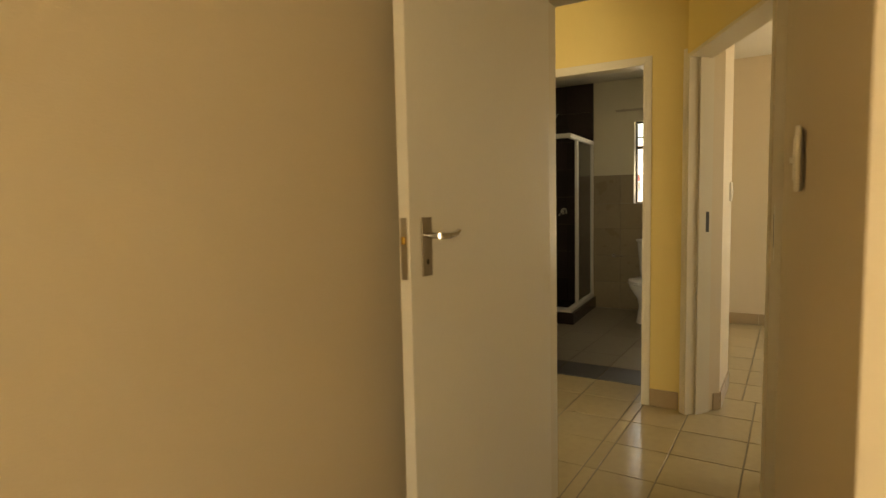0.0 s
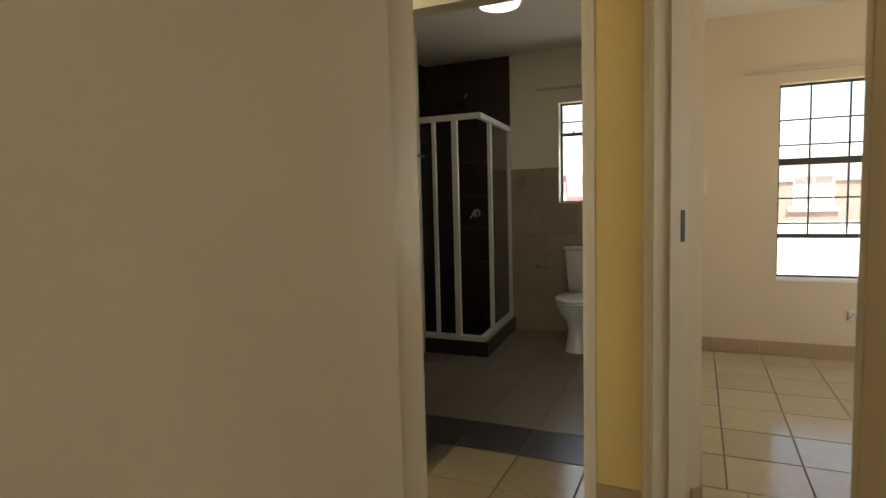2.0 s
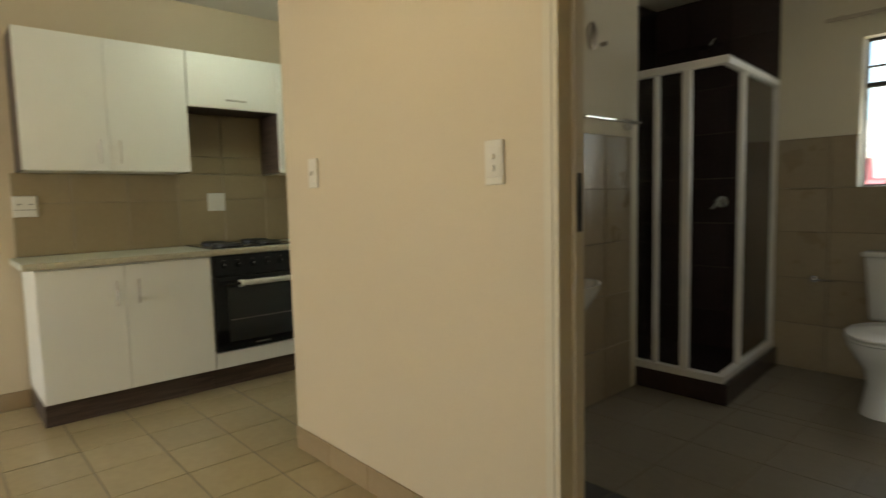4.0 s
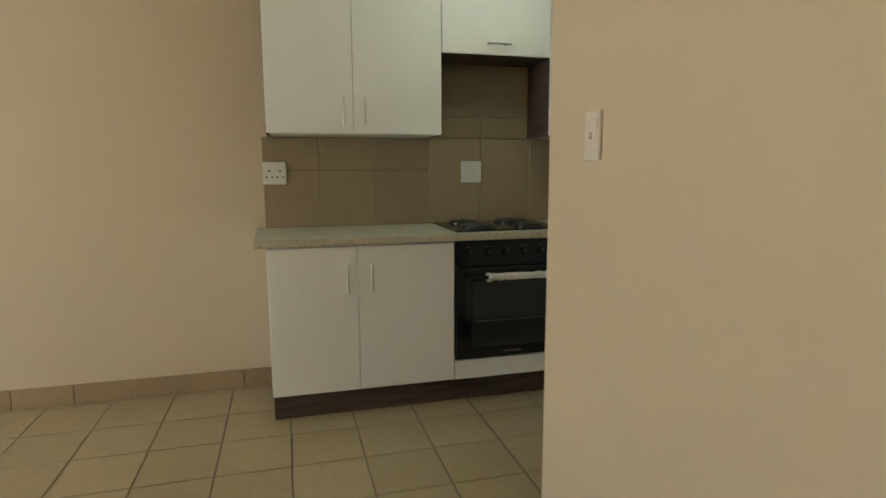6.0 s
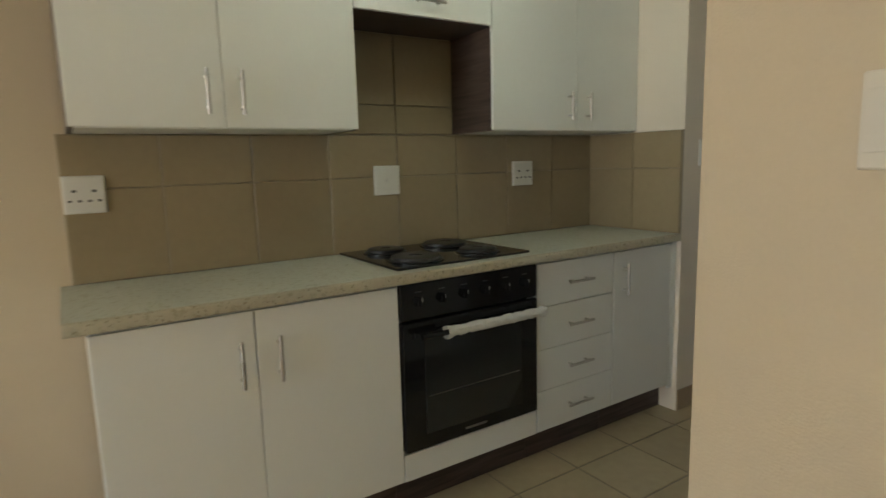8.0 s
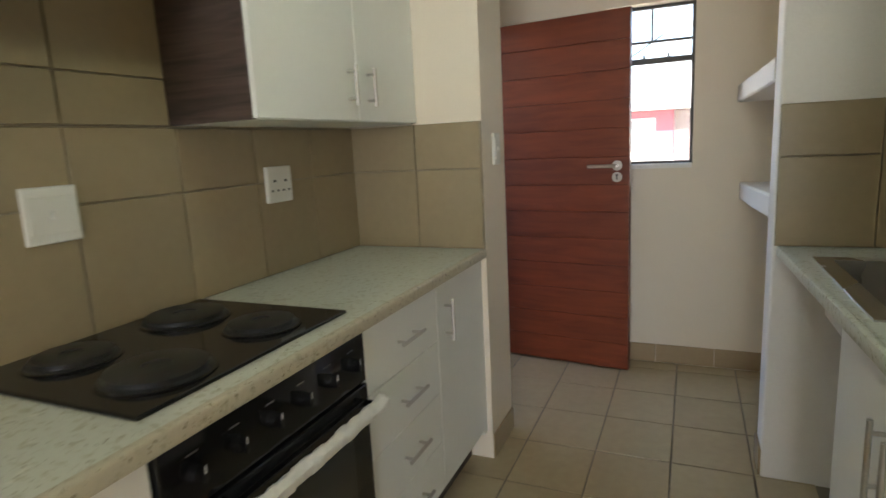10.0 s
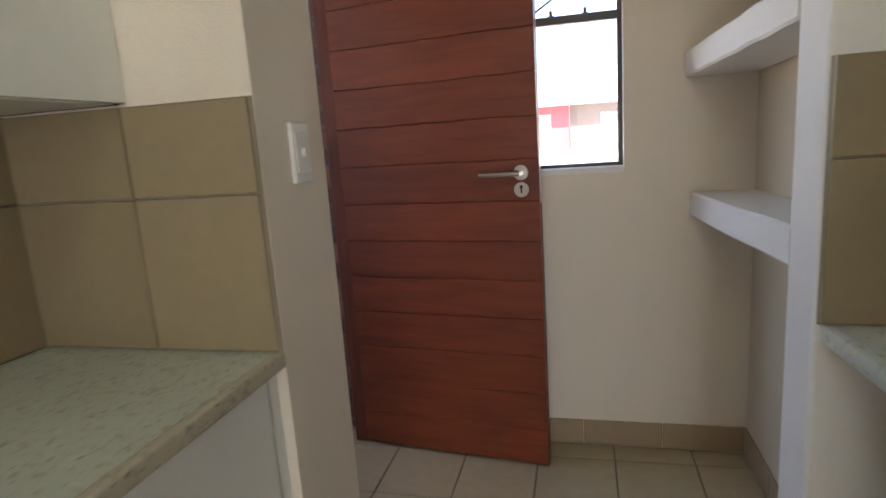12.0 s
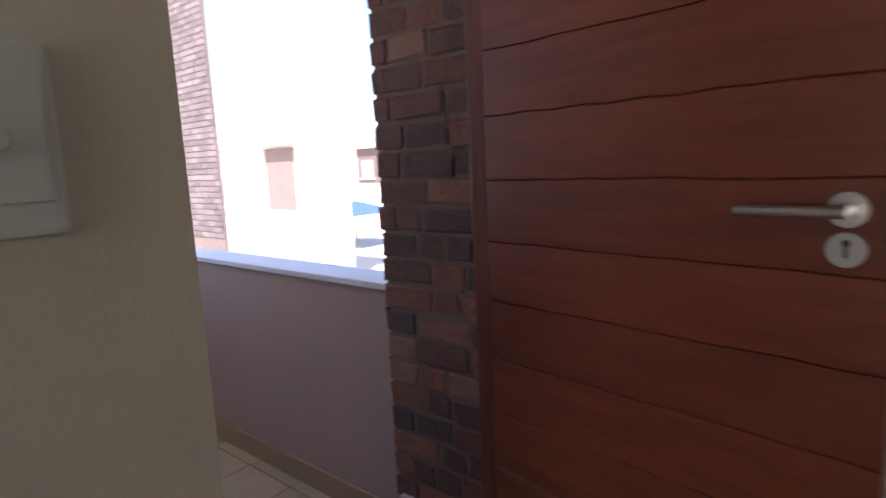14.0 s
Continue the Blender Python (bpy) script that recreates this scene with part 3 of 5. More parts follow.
part("window_frame", boxes((2.66, 2.69, 4.55, 4.57, 0.7, 2.1), (2.66, 2.69, 6.03, 6.05, 0.7, 2.1), (2.66, 2.69, 4.57, 6.03, 0.7, 0.72), (2.66, 2.69, 4.57, 6.03, 2.08, 2.1), (2.66, 2.69, 5.29, 5.31, 0.72, 2.08)), FRAME_PAINT, w6)


# ---- kitchen, long run ----
def bar_handle(parent, p, q, out):
    """A steel bar on two posts; p and q: its ends, out: the vector from the door to the bar."""
    p, q, out = Vector(p), Vector(q), Vector(out)
    bm = bmesh.new()
    d = (q - p).normalized()
    rod(bm, p + out, q + out, 0.0058)
    L = (q - p).length
    for f in (0.16, 0.84):
        c = p + d * L * f
        rod(bm, c, c + out, 0.0045)
    return part("handle", bm, STEEL, parent, "brushed steel bar handle", smooth=True)


FX = -4.065   # face of the base doors
UX = -4.312   # face of the wall cupboards


def carcass(unit, x0, x1, y0, y1, z0, z1, mat, t=0.016):
    for name, b in (("side_panel", (x0, x1, y0, y0 + t, z0, z1)), ("side_panel", (x0, x1, y1 - t, y1, z0, z1)), ("bottom_panel", (x0, x1, y0 + t, y1 - t, z0, z0 + t)), ("top_panel", (x0, x1, y0 + t, y1 - t, z1 - t, z1))):
        part(name, boxes(b, bevel=0.0006), mat, unit)
    xb = (x0, x0 + t) if abs(x0 + 4.6) < 0.1 else (x1 - t, x1)
    part("back_panel", boxes((*xb, y0 + t, y1 - t, z0 + t, z1 - t)), mat, unit)


def panel(unit, name, face, y0, y1, z0, z1, handle=None, sign=1, label=""):
    a, b = sorted((face, face - sign * 0.016))
    d = part(name, boxes((a, b, y0 + 0.0015, y1 - 0.0015, z0 + 0.0015, z1 - 0.0015), bevel=0.0012), WHITE_LAM, unit, label)
    if handle:
        (ya, za), (yb, zb) = handle
        bar_handle(d, (face, ya, za), (face, yb, zb), (sign * 0.03, 0, 0))
    return d


base = thing("base_cabinet", (-4.33, 3.70, 0), "white melamine two-door base cabinet on a dark plinth", "cabinet", "kitchen base units")
carcass(base, -4.60, FX - 0.018, 3.252, 4.141, 0.135, 0.853, WHITE_LAM)
panel(base, "door", FX, 3.252, 3.665, 0.14, 0.846, ((3.617, 0.625), (3.617, 0.765)))
panel(base, "door", FX, 3.665, 4.141, 0.14, 0.846, ((3.728, 0.625), (3.728, 0.765)))
part("plinth", boxes((-4.156, -4.140, 3.257, 4.141, 0.0, 0.135), (-4.60, -4.156, 3.257, 3.273, 0.0, 0.135), bevel=0.001), WENGE, base, "dark wood print plinth")

oven_unit = thing("oven_cabinet", (-4.33, 4.453, 0), "white melamine oven housing on a dark plinth", "cabinet", "kitchen base units")
carcass(oven_unit, -4.60, FX - 0.03, 4.143, 4.763, 0.135, 0.853, WHITE_LAM)
panel(oven_unit, "filler_panel", FX, 4.143, 4.763, 0.138, 0.240)
part("plinth", boxes((-4.156, -4.140, 4.143, 4.763, 0.0, 0.135), bevel=0.001), WENGE, oven_unit, "dark wood print plinth")

drawers = thing("drawer_cabinet", (-4.33, 4.99, 0), "white melamine cabinet of four drawers on a dark plinth", "cabinet", "kitchen base units")
carcass(drawers, -4.60, FX - 0.018, 4.766, 5.219, 0.135, 0.853, WHITE_LAM)
for z0, z1 in ((0.14, 0.315), (0.315, 0.490), (0.490, 0.668), (0.668, 0.846)):
    zc = (z0 + z1) / 2
    panel(drawers, "drawer", FX, 4.766, 5.219, z0, z1, ((4.925, zc), (5.065, zc)))
part("plinth", boxes((-4.156, -4.140, 4.766, 5.219, 0.0, 0.135), bevel=0.001), WENGE, drawers, "dark wood print plinth")

side_unit = thing("base_cabinet", (-4.33, 5.445, 0), "white melamine single-door base cabinet against the wall pier", "cabinet", "kitchen base units")
carcass(side_unit, -4.60, FX - 0.018, 5.222, 5.668, 0.135, 0.853, WHITE_LAM)
panel(side_unit, "door", FX, 5.222, 5.63, 0.14, 0.846, ((5.285, 0.65), (5.285, 0.79)))
part("filler_strip", boxes((FX - 0.014, FX - 0.002, 5.633, 5.668, 0.12, 0.852)), WHITE_LAM, side_unit)
part("plinth", boxes((-4.156, -4.140, 5.222, 5.668, 0.0, 0.135), bevel=0.001), WENGE, side_unit, "dark wood print plinth")

top = thing("worktop", (-4.33, 4.44, 0.857), "pale granite print laminate worktop along the wall", "worktop")
part("slab", boxes((-4.618, -4.0605, 3.202, 5.668, 0.8535, 0.889)), COUNTER, top)
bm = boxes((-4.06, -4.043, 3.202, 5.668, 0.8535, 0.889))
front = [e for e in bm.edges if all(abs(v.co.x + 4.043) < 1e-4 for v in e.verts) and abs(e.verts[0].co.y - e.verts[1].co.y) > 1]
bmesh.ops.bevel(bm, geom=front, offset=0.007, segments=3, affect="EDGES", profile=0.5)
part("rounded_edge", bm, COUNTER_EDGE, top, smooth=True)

# oven
oven = thing("oven", (-4.10, 4.453, 0.243), "black built-in electric oven with six knobs", "oven")
part("body", boxes((-4.56, -4.09, 4.17, 4.735, 0.25, 0.845)), BLACK_IRON, oven)
part("control_panel", boxes((-4.088, -4.058, 4.148, 4.759, 0.722, 0.850), bevel=0.004), BLACK_ENAMEL, oven)
door_o = part("oven_door", boxes((-4.088, -4.056, 4.148, 4.759, 0.246, 0.716), bevel=0.005), BLACK_ENAMEL, oven)
part("window", boxes((-4.0558, -4.0525, 4.232, 4.675, 0.30, 0.648), bevel=0.001), OVEN_GLASS, door_o, "dark oven window glass")
part("rack", boxes((-4.0525, -4.0515, 4.245, 4.662, 0.438, 0.442)), GREY_METAL, door_o, "oven rack seen through the glass")
part("trim_bar", boxes((-4.0555, -4.048, 4.19, 4.73, 0.655, 0.682), bevel=0.003), BLACK_ENAMEL, door_o)
hb = bmesh.new()
rod(hb, (-4.012, 4.20, 0.672), (-4.012, 4.752, 0.672), 0.010)
for y in (4.225, 4.738):
    rod(hb, (-4.056, y, 0.672), (-4.012, y, 0.672), 0.008)
hd = part("handle", hb, BLACK_ENAMEL, door_o, "black rail handle", smooth=True)
fb = bmesh.new()
rng = random.Random(5)
ring_prev = None
for i in range(34):
    y = 4.295 + i * (4.757 - 4.295) / 33
    ring = []
    for k in range(12):
        a = 2 * math.pi * k / 12
        r = 0.017 + rng.uniform(-0.0035, 0.0035) + (0.005 if i in (0, 1, 32, 33) else 0)
        ring.append(fb.verts.new((-4.012 + r * math.cos(a), y, 0.672 + r * math.sin(a))))
    if ring_prev:
        for k in range(12):
            fb.faces.new((ring_prev[k], ring_prev[(k + 1) % 12], ring[(k + 1) % 12], ring[k]))
    ring_prev = ring
part("protective_film", fb, WRAP, hd, "crinkled white protective film round the handle", smooth=True)
part("brand_plate", boxes((-4.0556, -4.0548, 4.40, 4.50, 0.268, 0.277)), GREY_METAL, door_o, "small worn grey maker's mark")
for i in range(6):
    y = 4.215 + i * 0.096
    bm = bmesh.new()
    rod(bm, (-4.058, y, 0.786), (-4.040, y, 0.786), 0.017, 20, 0.014)
    box(bm, -4.040, -4.031, y - 0.004, y + 0.004, 0.772, 0.800, bevel=0.002)
    kn = part("knob", bm, BLACK_ENAMEL, oven, smooth=True)
    part("marker", boxes((-4.031, -4.0303, y - 0.001, y + 0.001, 0.790, 0.803)), WHITE_PLASTIC, kn)
    part("dial_mark", boxes((-4.0582, -4.0574, y - 0.012, y + 0.012, 0.818, 0.821)), GREY_METAL, oven)

# hob
hob = thing("hob", (-4.36, 4.463, 0.889), "black enamel hob with four solid plates", "hob")
bm = boxes((-4.60, -4.108, 4.165, 4.772, 0.8892, 0.898), bevel=0.004)
part("tray", bm, BLACK_ENAMEL, hob)
for x, y, r in ((-4.235, 4.315, 0.092), (-4.475, 4.315, 0.075), (-4.475, 4.605, 0.092), (-4.235, 4.605, 0.075)):
    bm = bmesh.new()
    lathe(bm, [(r + 0.012, 0.898), (r + 0.012, 0.900), (r, 0.904), (r, 0.913), (r - 0.008, 0.916), (r * 0.3, 0.916), (r * 0.28, 0.912), (0.001, 0.912)], 36, centre=(x, y, 0))
    pl = part("hot_plate", bm, BLACK_IRON, hob, smooth=True)
    bm = bmesh.new()
    lathe(bm, [(r + 0.016, 0.8981), (r + 0.016, 0.9005), (r + 0.010, 0.9012), (r + 0.010, 0.8981)], 36, centre=(x, y, 0))
    part("rim", bm, BLACK_ENAMEL, pl, smooth=True)


# wall cupboards
def wall_unit(y0, y1, z0, label, splits, handles):
    u = thing("wall_cupboard", (-4.46, (y0 + y1) / 2, z0), label, "cupboard", "kitchen wall units")
    carcass(u, -4.618, UX - 0.018, y0, y1, z0, 2.14, WENGE)
    under = next(c for c in u.children if c.name.startswith("bottom_panel"))
    under.data.materials[0] = WENGE if z0 > 1.7 else WHITE_LAM
    for (a, b), h in zip(splits, handles):
        panel(u, "door", UX, a, b, z0 + 0.001, 2.139, h)
    return u


wall_unit(3.267, 4.145, 1.378, "white two-door wall cupboard with dark wood print sides", [(3.267, 3.69), (3.69, 4.145)], [((3.638, 1.42), (3.638, 1.555)), ((3.742, 1.42), (3.742, 1.555))])
hood = wall_unit(4.147, 4.754, 1.793, "short white flap-door cupboard over the hob", [(4.147, 4.754)], [((4.383, 1.848), (4.515, 1.848))])
wall_unit(4.756, 5.668, 1.381, "white two-door wall cupboard with dark wood print sides", [(4.756, 5.243), (5.243, 5.668)], [((5.190, 1.43), (5.190, 1.552)), ((5.307, 1.43), (5.307, 1.552))])

# ---- kitchen, sink side ----
RXF = -2.972
sink_unit = thing("sink_cabinet", (-2.75, 4.76, 0), "white melamine two-door sink cabinet on a dark plinth", "cabinet", "kitchen base units")
carcass(sink_unit, RXF + 0.018, -2.46, 4.555, 5.20, 0.135, 0.853, WHITE_LAM)
panel(sink_unit, "door", RXF, 4.555, 4.765, 0.14, 0.846, ((4.72, 0.59), (4.72, 0.75)), -1)
panel(sink_unit, "door", RXF, 4.765, 5.20, 0.14, 0.846, ((4.81, 0.59), (4.81, 0.75)), -1)
part("plinth", boxes((-2.92, -2.904, 4.555, 5.20, 0.0, 0.135), bevel=0.001), WENGE, sink_unit, "dark wood print plinth")
stop = thing("worktop", (-2.74, 5.1, 0.857), "pale granite print laminate worktop holding the sink", "worktop")
bm = bmesh.new()
HX0, HX1, HY0, HY1 = -2.93, -2.53, 5.02, 5.62
for b in ((HX1, -2.452, 4.42, 5.864), (HX0, HX1, 4.42, HY0), (HX0, HX1, HY1, 5.864)):
    box(bm, *b, 0.8535, 0.889)
EX0, EX1 = -2.984, -3.038   # front of the slab at its two ends
vs = [bm.verts.new(p) for z in (0.8535, 0.889) for p in ((EX0 + 0.0175, 4.42, z), (HX0, 4.42, z), (HX0, 5.864, z), (EX1 + 0.0175, 5.864, z))]
for k in ((3, 2, 1, 0), (4, 5, 6, 7), (0, 1, 5, 4), (1, 2, 6, 5), (2, 3, 7, 6), (3, 0, 4, 7)):
    bm.faces.new([vs[i] for i in k])
part("slab", bm, COUNTER, stop)
bm = bmesh.new()
rings = [[bm.verts.new((x + dx, y, z)) for dx, z in ((0.017, 0.8535), (0.002, 0.8535), (0, 0.856), (0, 0.881), (0.002, 0.8865), (0.007, 0.889), (0.017, 0.889))] for x, y in ((EX0, 4.42), (EX1, 5.864))]
for k in range(7):
    bm.faces.new((rings[0][k], rings[0][(k + 1) % 7], rings[1][(k + 1) % 7], rings[1][k]))
bm.faces.new(rings[0][::-1])
bm.faces.new(rings[1])
part("rounded_edge", bm, COUNTER, stop, smooth=True)
sink = thing("sink", (-2.73, 5.32, 0.889), "stainless steel drop-in kitchen sink", "sink")
bm = bmesh.new()
for b in ((HX0 - 0.035, HX0 + 0.012, HY0 - 0.035, HY1 + 0.035), (HX1 - 0.012, HX1 + 0.03, HY0 - 0.035, HY1 + 0.035), (HX0 + 0.012, HX1 - 0.012, HY0 - 0.035, HY0 + 0.012), (HX0 + 0.012, HX1 - 0.012, HY1 - 0.012, HY1 + 0.035)):
    box(bm, *b, 0.8892, 0.894)
part("rim", bm, STEEL, sink)
bm = boxes((HX0 + 0.002, HX0 + 0.006, HY0 + 0.002, HY1 - 0.002, 0.72, 0.889), (HX1 - 0.006, HX1 - 0.002, HY0 + 0.002, HY1 - 0.002, 0.72, 0.889), (HX0 + 0.006, HX1 - 0.006, HY0 + 0.002, HY0 + 0.006, 0.72, 0.889), (HX0 + 0.006, HX1 - 0.006, HY1 - 0.006, HY1 - 0.002, 0.72, 0.889), (HX0 + 0.006, HX1 - 0.006, HY0 + 0.006, HY1 - 0.006, 0.72, 0.724))
part("bowl", bm, STEEL, sink)
ru = thing("wall_cupboard", (-2.6, 5.1, 1.38), "white wall cupboard with dark wood print sides over the sink", "cupboard", "kitchen wall units")
carcass(ru, -2.735, -2.452, 4.40, 5.70, 1.381, 2.14, WENGE)
panel(ru, "door", -2.752, 4.40, 5.05, 1.382, 2.139, None, -1)
panel(ru, "door", -2.752, 5.05, 5.70, 1.382, 2.139, None, -1)


# shelves of the niche
def niche_shelf(far_x, near_x, far_z, near_z, thick_z):
    """A hand-plastered slab between the end wall and the partition, rising a little towards the kitchen."""
    u = thing("shelf", (-2.97, 6.49, far_z), "thick white plastered shelf built into the niche", "shelf", "niche shelves")
    bm = bmesh.new()
    n, rings = 10, []
    rr = random.Random(int(far_z * 100))
    for i in range(n + 1):
        f = i / n
        y, x, z = 6.949 + (6.012 - 6.949) * f, far_x + (near_x - far_x) * f, far_z + (near_z - far_z) * f
        w, v = (rr.uniform(-0.0015, 0.0015), rr.uniform(-0.002, 0.002)) if 0 < i < n else (0, 0)
        r = 0.007
        rings.append([bm.verts.new(p) for p in ((-2.872, y, z), (x + r + w, y, z + v), (x + w, y, z + r + v), (x + w, y, z + thick_z - r + v), (x + r + w, y, z + thick_z + v), (-2.872, y, z + thick_z))])
    for p, q in zip(rings, rings[1:]):
        for k in range(6):
            bm.faces.new((p[k], p[(k + 1) % 6], q[(k + 1) % 6], q[k]))
    bm.faces.new(rings[0][::-1])
    bm.faces.new(rings[-1])
    part("slab", bm, SHELF_WHITE, u, smooth=True)


niche_shelf(-3.086, -3.052, 0.938, 0.963, 0.089)
niche_shelf(-3.110, -3.056, 1.432, 1.457, 0.087)


# ---- switches and sockets ----
def plate_thing(name, at, rz, label, w, h, rockers=(), holes=(), mat=None):
    """A plate on a wall: local x to the right, z up, -y out of the wall."""
    mat = mat or SWITCH_WHITE
    p = thing(name, at, label, "switch" if "switch" in name else "socket", rz=rz)
    part("plate", boxes((-w / 2, w / 2, -0.011, 0, -h / 2, h / 2), bevel=0.004), mat, p, local=True)
    part("cover", boxes((-w / 2 + 0.008, w / 2 - 0.008, -0.0135, -0.0105, -h / 2 + 0.022, h / 2 - 0.022) if h > w else (-w / 2 + 0.006, w / 2 - 0.006, -0.0135, -0.0105, -h / 2 + 0.006, h / 2 - 0.006), bevel=0.0012), mat, p, local=True)
    for x, z in rockers:
        bm = bmesh.new()
        rod(bm, (x, -0.013, z), (x, -0.020, z), 0.0085, 20, 0.0075)
        part("button", bm, mat, p, local=True, smooth=True)
        bm = bmesh.new()
        lathe(bm, [(0.0108, 0.0), (0.0108, 0.0015), (0.0092, 0.0015), (0.0092, 0.0)], 20)
        bm.transform(Matrix.Translation((x, -0.0133, z)) @ Matrix.Rotation(radians(90), 4, "X"))
        part("button_ring", bm, mat, p, local=True)
    for x, z, w2, h2 in holes:
        part("slot", boxes((x - w2 / 2, x + w2 / 2, -0.0142, -0.0134, z - h2 / 2, z + h2 / 2)), DARK_PLASTIC, p, local=True)
    return p


plate_thing("light_switch", (-2.703, BY, 1.291), 0, "white one-way light switch on the cream hall wall", 0.072, 0.124, [(0, 0)])
plate_thing("light_switch", (-1.655, BY, 1.271), 0, "white two-way light switch beside the bathroom door", 0.072, 0.13, [(0, 0.017), (0, -0.017)])
plate_thing("light_switch", (-4.045, 5.82, 1.268), 90, "white one-way light switch on the wall pier", 0.075, 0.125, [(0, 0)], mat=WHITE_PLASTIC)
plate_thing("light_switch", (0.1195, 1.90, 1.335), -90 - 3.0, "white light switch on the bedroom wall by the door", 0.072, 0.125, [(0, 0)])
plate_thing("light_switch", (-0.245, 4.62, 1.28), 90, "white light switch on the far bedroom wall", 0.072, 0.12, [(0, 0)])
SOCK = [(-0.028, 0.012, 0.012, 0.008), (0.028, 0.012, 0.012, 0.008)] + [(sx * 0.028 + d, -0.02, 0.010, 0.007) for sx in (-1, 1) for d in (-0.014, 0.014)]
plate_thing("double_socket", (-4.607, 3.297, 1.183), 90, "white double wall socket on the splash tiles", 0.122, 0.122, [], SOCK, mat=WHITE_PLASTIC)
plate_thing("stove_switch", (-4.607, 4.401, 1.186), 90, "white stove isolator switch on the splash tiles", 0.122, 0.124, [(0, 0)], mat=WHITE_PLASTIC)
plate_thing("double_socket", (-4.607, 5.165, 1.191), 90, "white double wall socket on the splash tiles", 0.13, 0.12, [], SOCK, mat=WHITE_PLASTIC)
plate_thing("double_socket", (0.785, 6.78, 0.33), 0, "white double wall socket low on the bedroom wall", 0.12, 0.075, [], [(h[0], h[1] * 0.6, h[2], h[3]) for h in SOCK])


# ---- bathroom ----
SX, SY = -1.765, 6.03      # outer corner of the shower
AX0, AY1 = -2.72, 7.075    # back corner of the shower
shower = thing("shower_enclosure", ((SX + AX0) / 2, (SY + AY1) / 2, 0), "corner shower cubicle with white aluminium frame and clear panes", "shower")
kerb = part("kerb", boxes((AX0, SX + 0.022, SY, SY + 0.09, 0.0, 0.118), (SX - 0.09, SX + 0.022, SY + 0.09, AY1 - 0.012, 0.0, 0.118), bevel=0.003), DARK_TILE, shower, "dark brown tiled kerb")
part("tray", boxes((AX0 + 0.012, SX - 0.09, SY + 0.09, AY1 - 0.012, 0.0, 0.05)), DARK_TILE, shower)


def rail(x0, x1, y0, y1, z0, z1, name="rail"):
    part(name, boxes((x0, x1, y0, y1, z0, z1), bevel=0.004), ALU_WHITE, shower)


rail(AX0, SX, SY, SY + 0.045, 1.842, 1.885, "top_rail")
rail(SX - 0.045, SX, SY + 0.045, AY1 - 0.013, 1.842, 1.885, "top_rail")
rail(AX0, SX, SY, SY + 0.05, 0.119, 0.16, "bottom_rail")
rail(SX - 0.05, SX, SY + 0.05, AY1 - 0.013, 0.119, 0.16, "bottom_rail")
for x, w in ((-2.185, 0.03),):
    rail(x, x + w, SY + 0.008, SY + 0.038, 0.16, 1.842, "stile")
rail(-2.012, -1.965, SY - 0.004, SY + 0.03, 0.16, 1.842, "stile")
rail(SX - 0.038, SX - 0.006, 6.33, 6.37, 0.16, 1.842, "stile")
rail(SX - 0.04, SX - 0.004, AY1 - 0.05, AY1 - 0.013, 0.16, 1.842, "stile")
for b in ((AX0 + 0.03, -2.03, SY + 0.02, SY + 0.024), (SX - 0.024, SX - 0.02, 6.35, AY1 - 0.05)):
    p = part("pane", boxes((*b, 0.16, 1.842)), SHOWER_GLASS, shower, "clear shower pane")
    p.visible_shadow = False
for ob in shower.children:
    for v in ob.data.vertices:
        if v.co.x > SX - 0.1:
            v.co.x -= 0.085 * (v.co.y - SY) / (AY1 - SY)   # the side runs in a little towards the back wall
sh = thing("overhead_shower", (-2.2, 7.06, 2.1), "chrome shower head on a short wall arm", "shower head")
bm = bmesh.new()
rod(bm, (-2.24, 7.062, 2.19), (-2.24, 6.97, 2.21), 0.009)
rod(bm, (-2.24, 6.97, 2.21), (-2.25, 6.91, 2.15), 0.009)
part("arm", bm, CHROME, sh, smooth=True)
bm = bmesh.new()
rod(bm, (-2.25, 6.915, 2.16), (-2.26, 6.86, 2.10), 0.012, 20, 0.038)
part("rose", bm, CHROME, sh, smooth=True)
tap = thing("shower_mixer", (-2.2, 7.06, 1.1), "chrome shower mixer on the dark tiles", "tap")
bm = bmesh.new()
rod(bm, (-2.2, 7.062, 1.1), (-2.2, 7.05, 1.1), 0.04, 28)
part("plate", bm, CHROME, tap, smooth=True)
bm = bmesh.new()
rod(bm, (-2.2, 7.05, 1.1), (-2.2, 6.99, 1.1), 0.026, 20, 0.022)
rod(bm, (-2.2, 6.995, 1.105), (-2.23, 6.95, 1.05), 0.010, 12)
part("lever", bm, CHROME, tap, smooth=True)

toilet = thing("toilet", (-1.12, 6.65, 0), "white ceramic close-coupled toilet with a closed lid", "toilet")
TX = -1.128
bm = bmesh.new()
prof = [(0.115, 0.155, 0.0, 6.50), (0.105, 0.145, 0.06, 6.50), (0.092, 0.13, 0.16, 6.51), (0.105, 0.15, 0.24, 6.50), (0.15, 0.215, 0.31, 6.49), (0.178, 0.252, 0.37, 6.485), (0.182, 0.258, 0.395, 6.485)]
rings = []
for rx, ry, z, cy in prof:
    rings.append([bm.verts.new((TX + rx * math.cos(2 * math.pi * k / 32), cy + ry * math.sin(2 * math.pi * k / 32) * (1.0 if math.sin(2 * math.pi * k / 32) < 0 else 1.15), z)) for k in range(32)])
for p, q in zip(rings, rings[1:]):
    for k in range(32):
        bm.faces.new((p[k], p[(k + 1) % 32], q[(k + 1) % 32], q[k]))
bm.faces.new(rings[0][::-1])
bm.faces.new(rings[-1])
bowl = part("bowl", bm, CERAMIC, toilet, smooth=True)
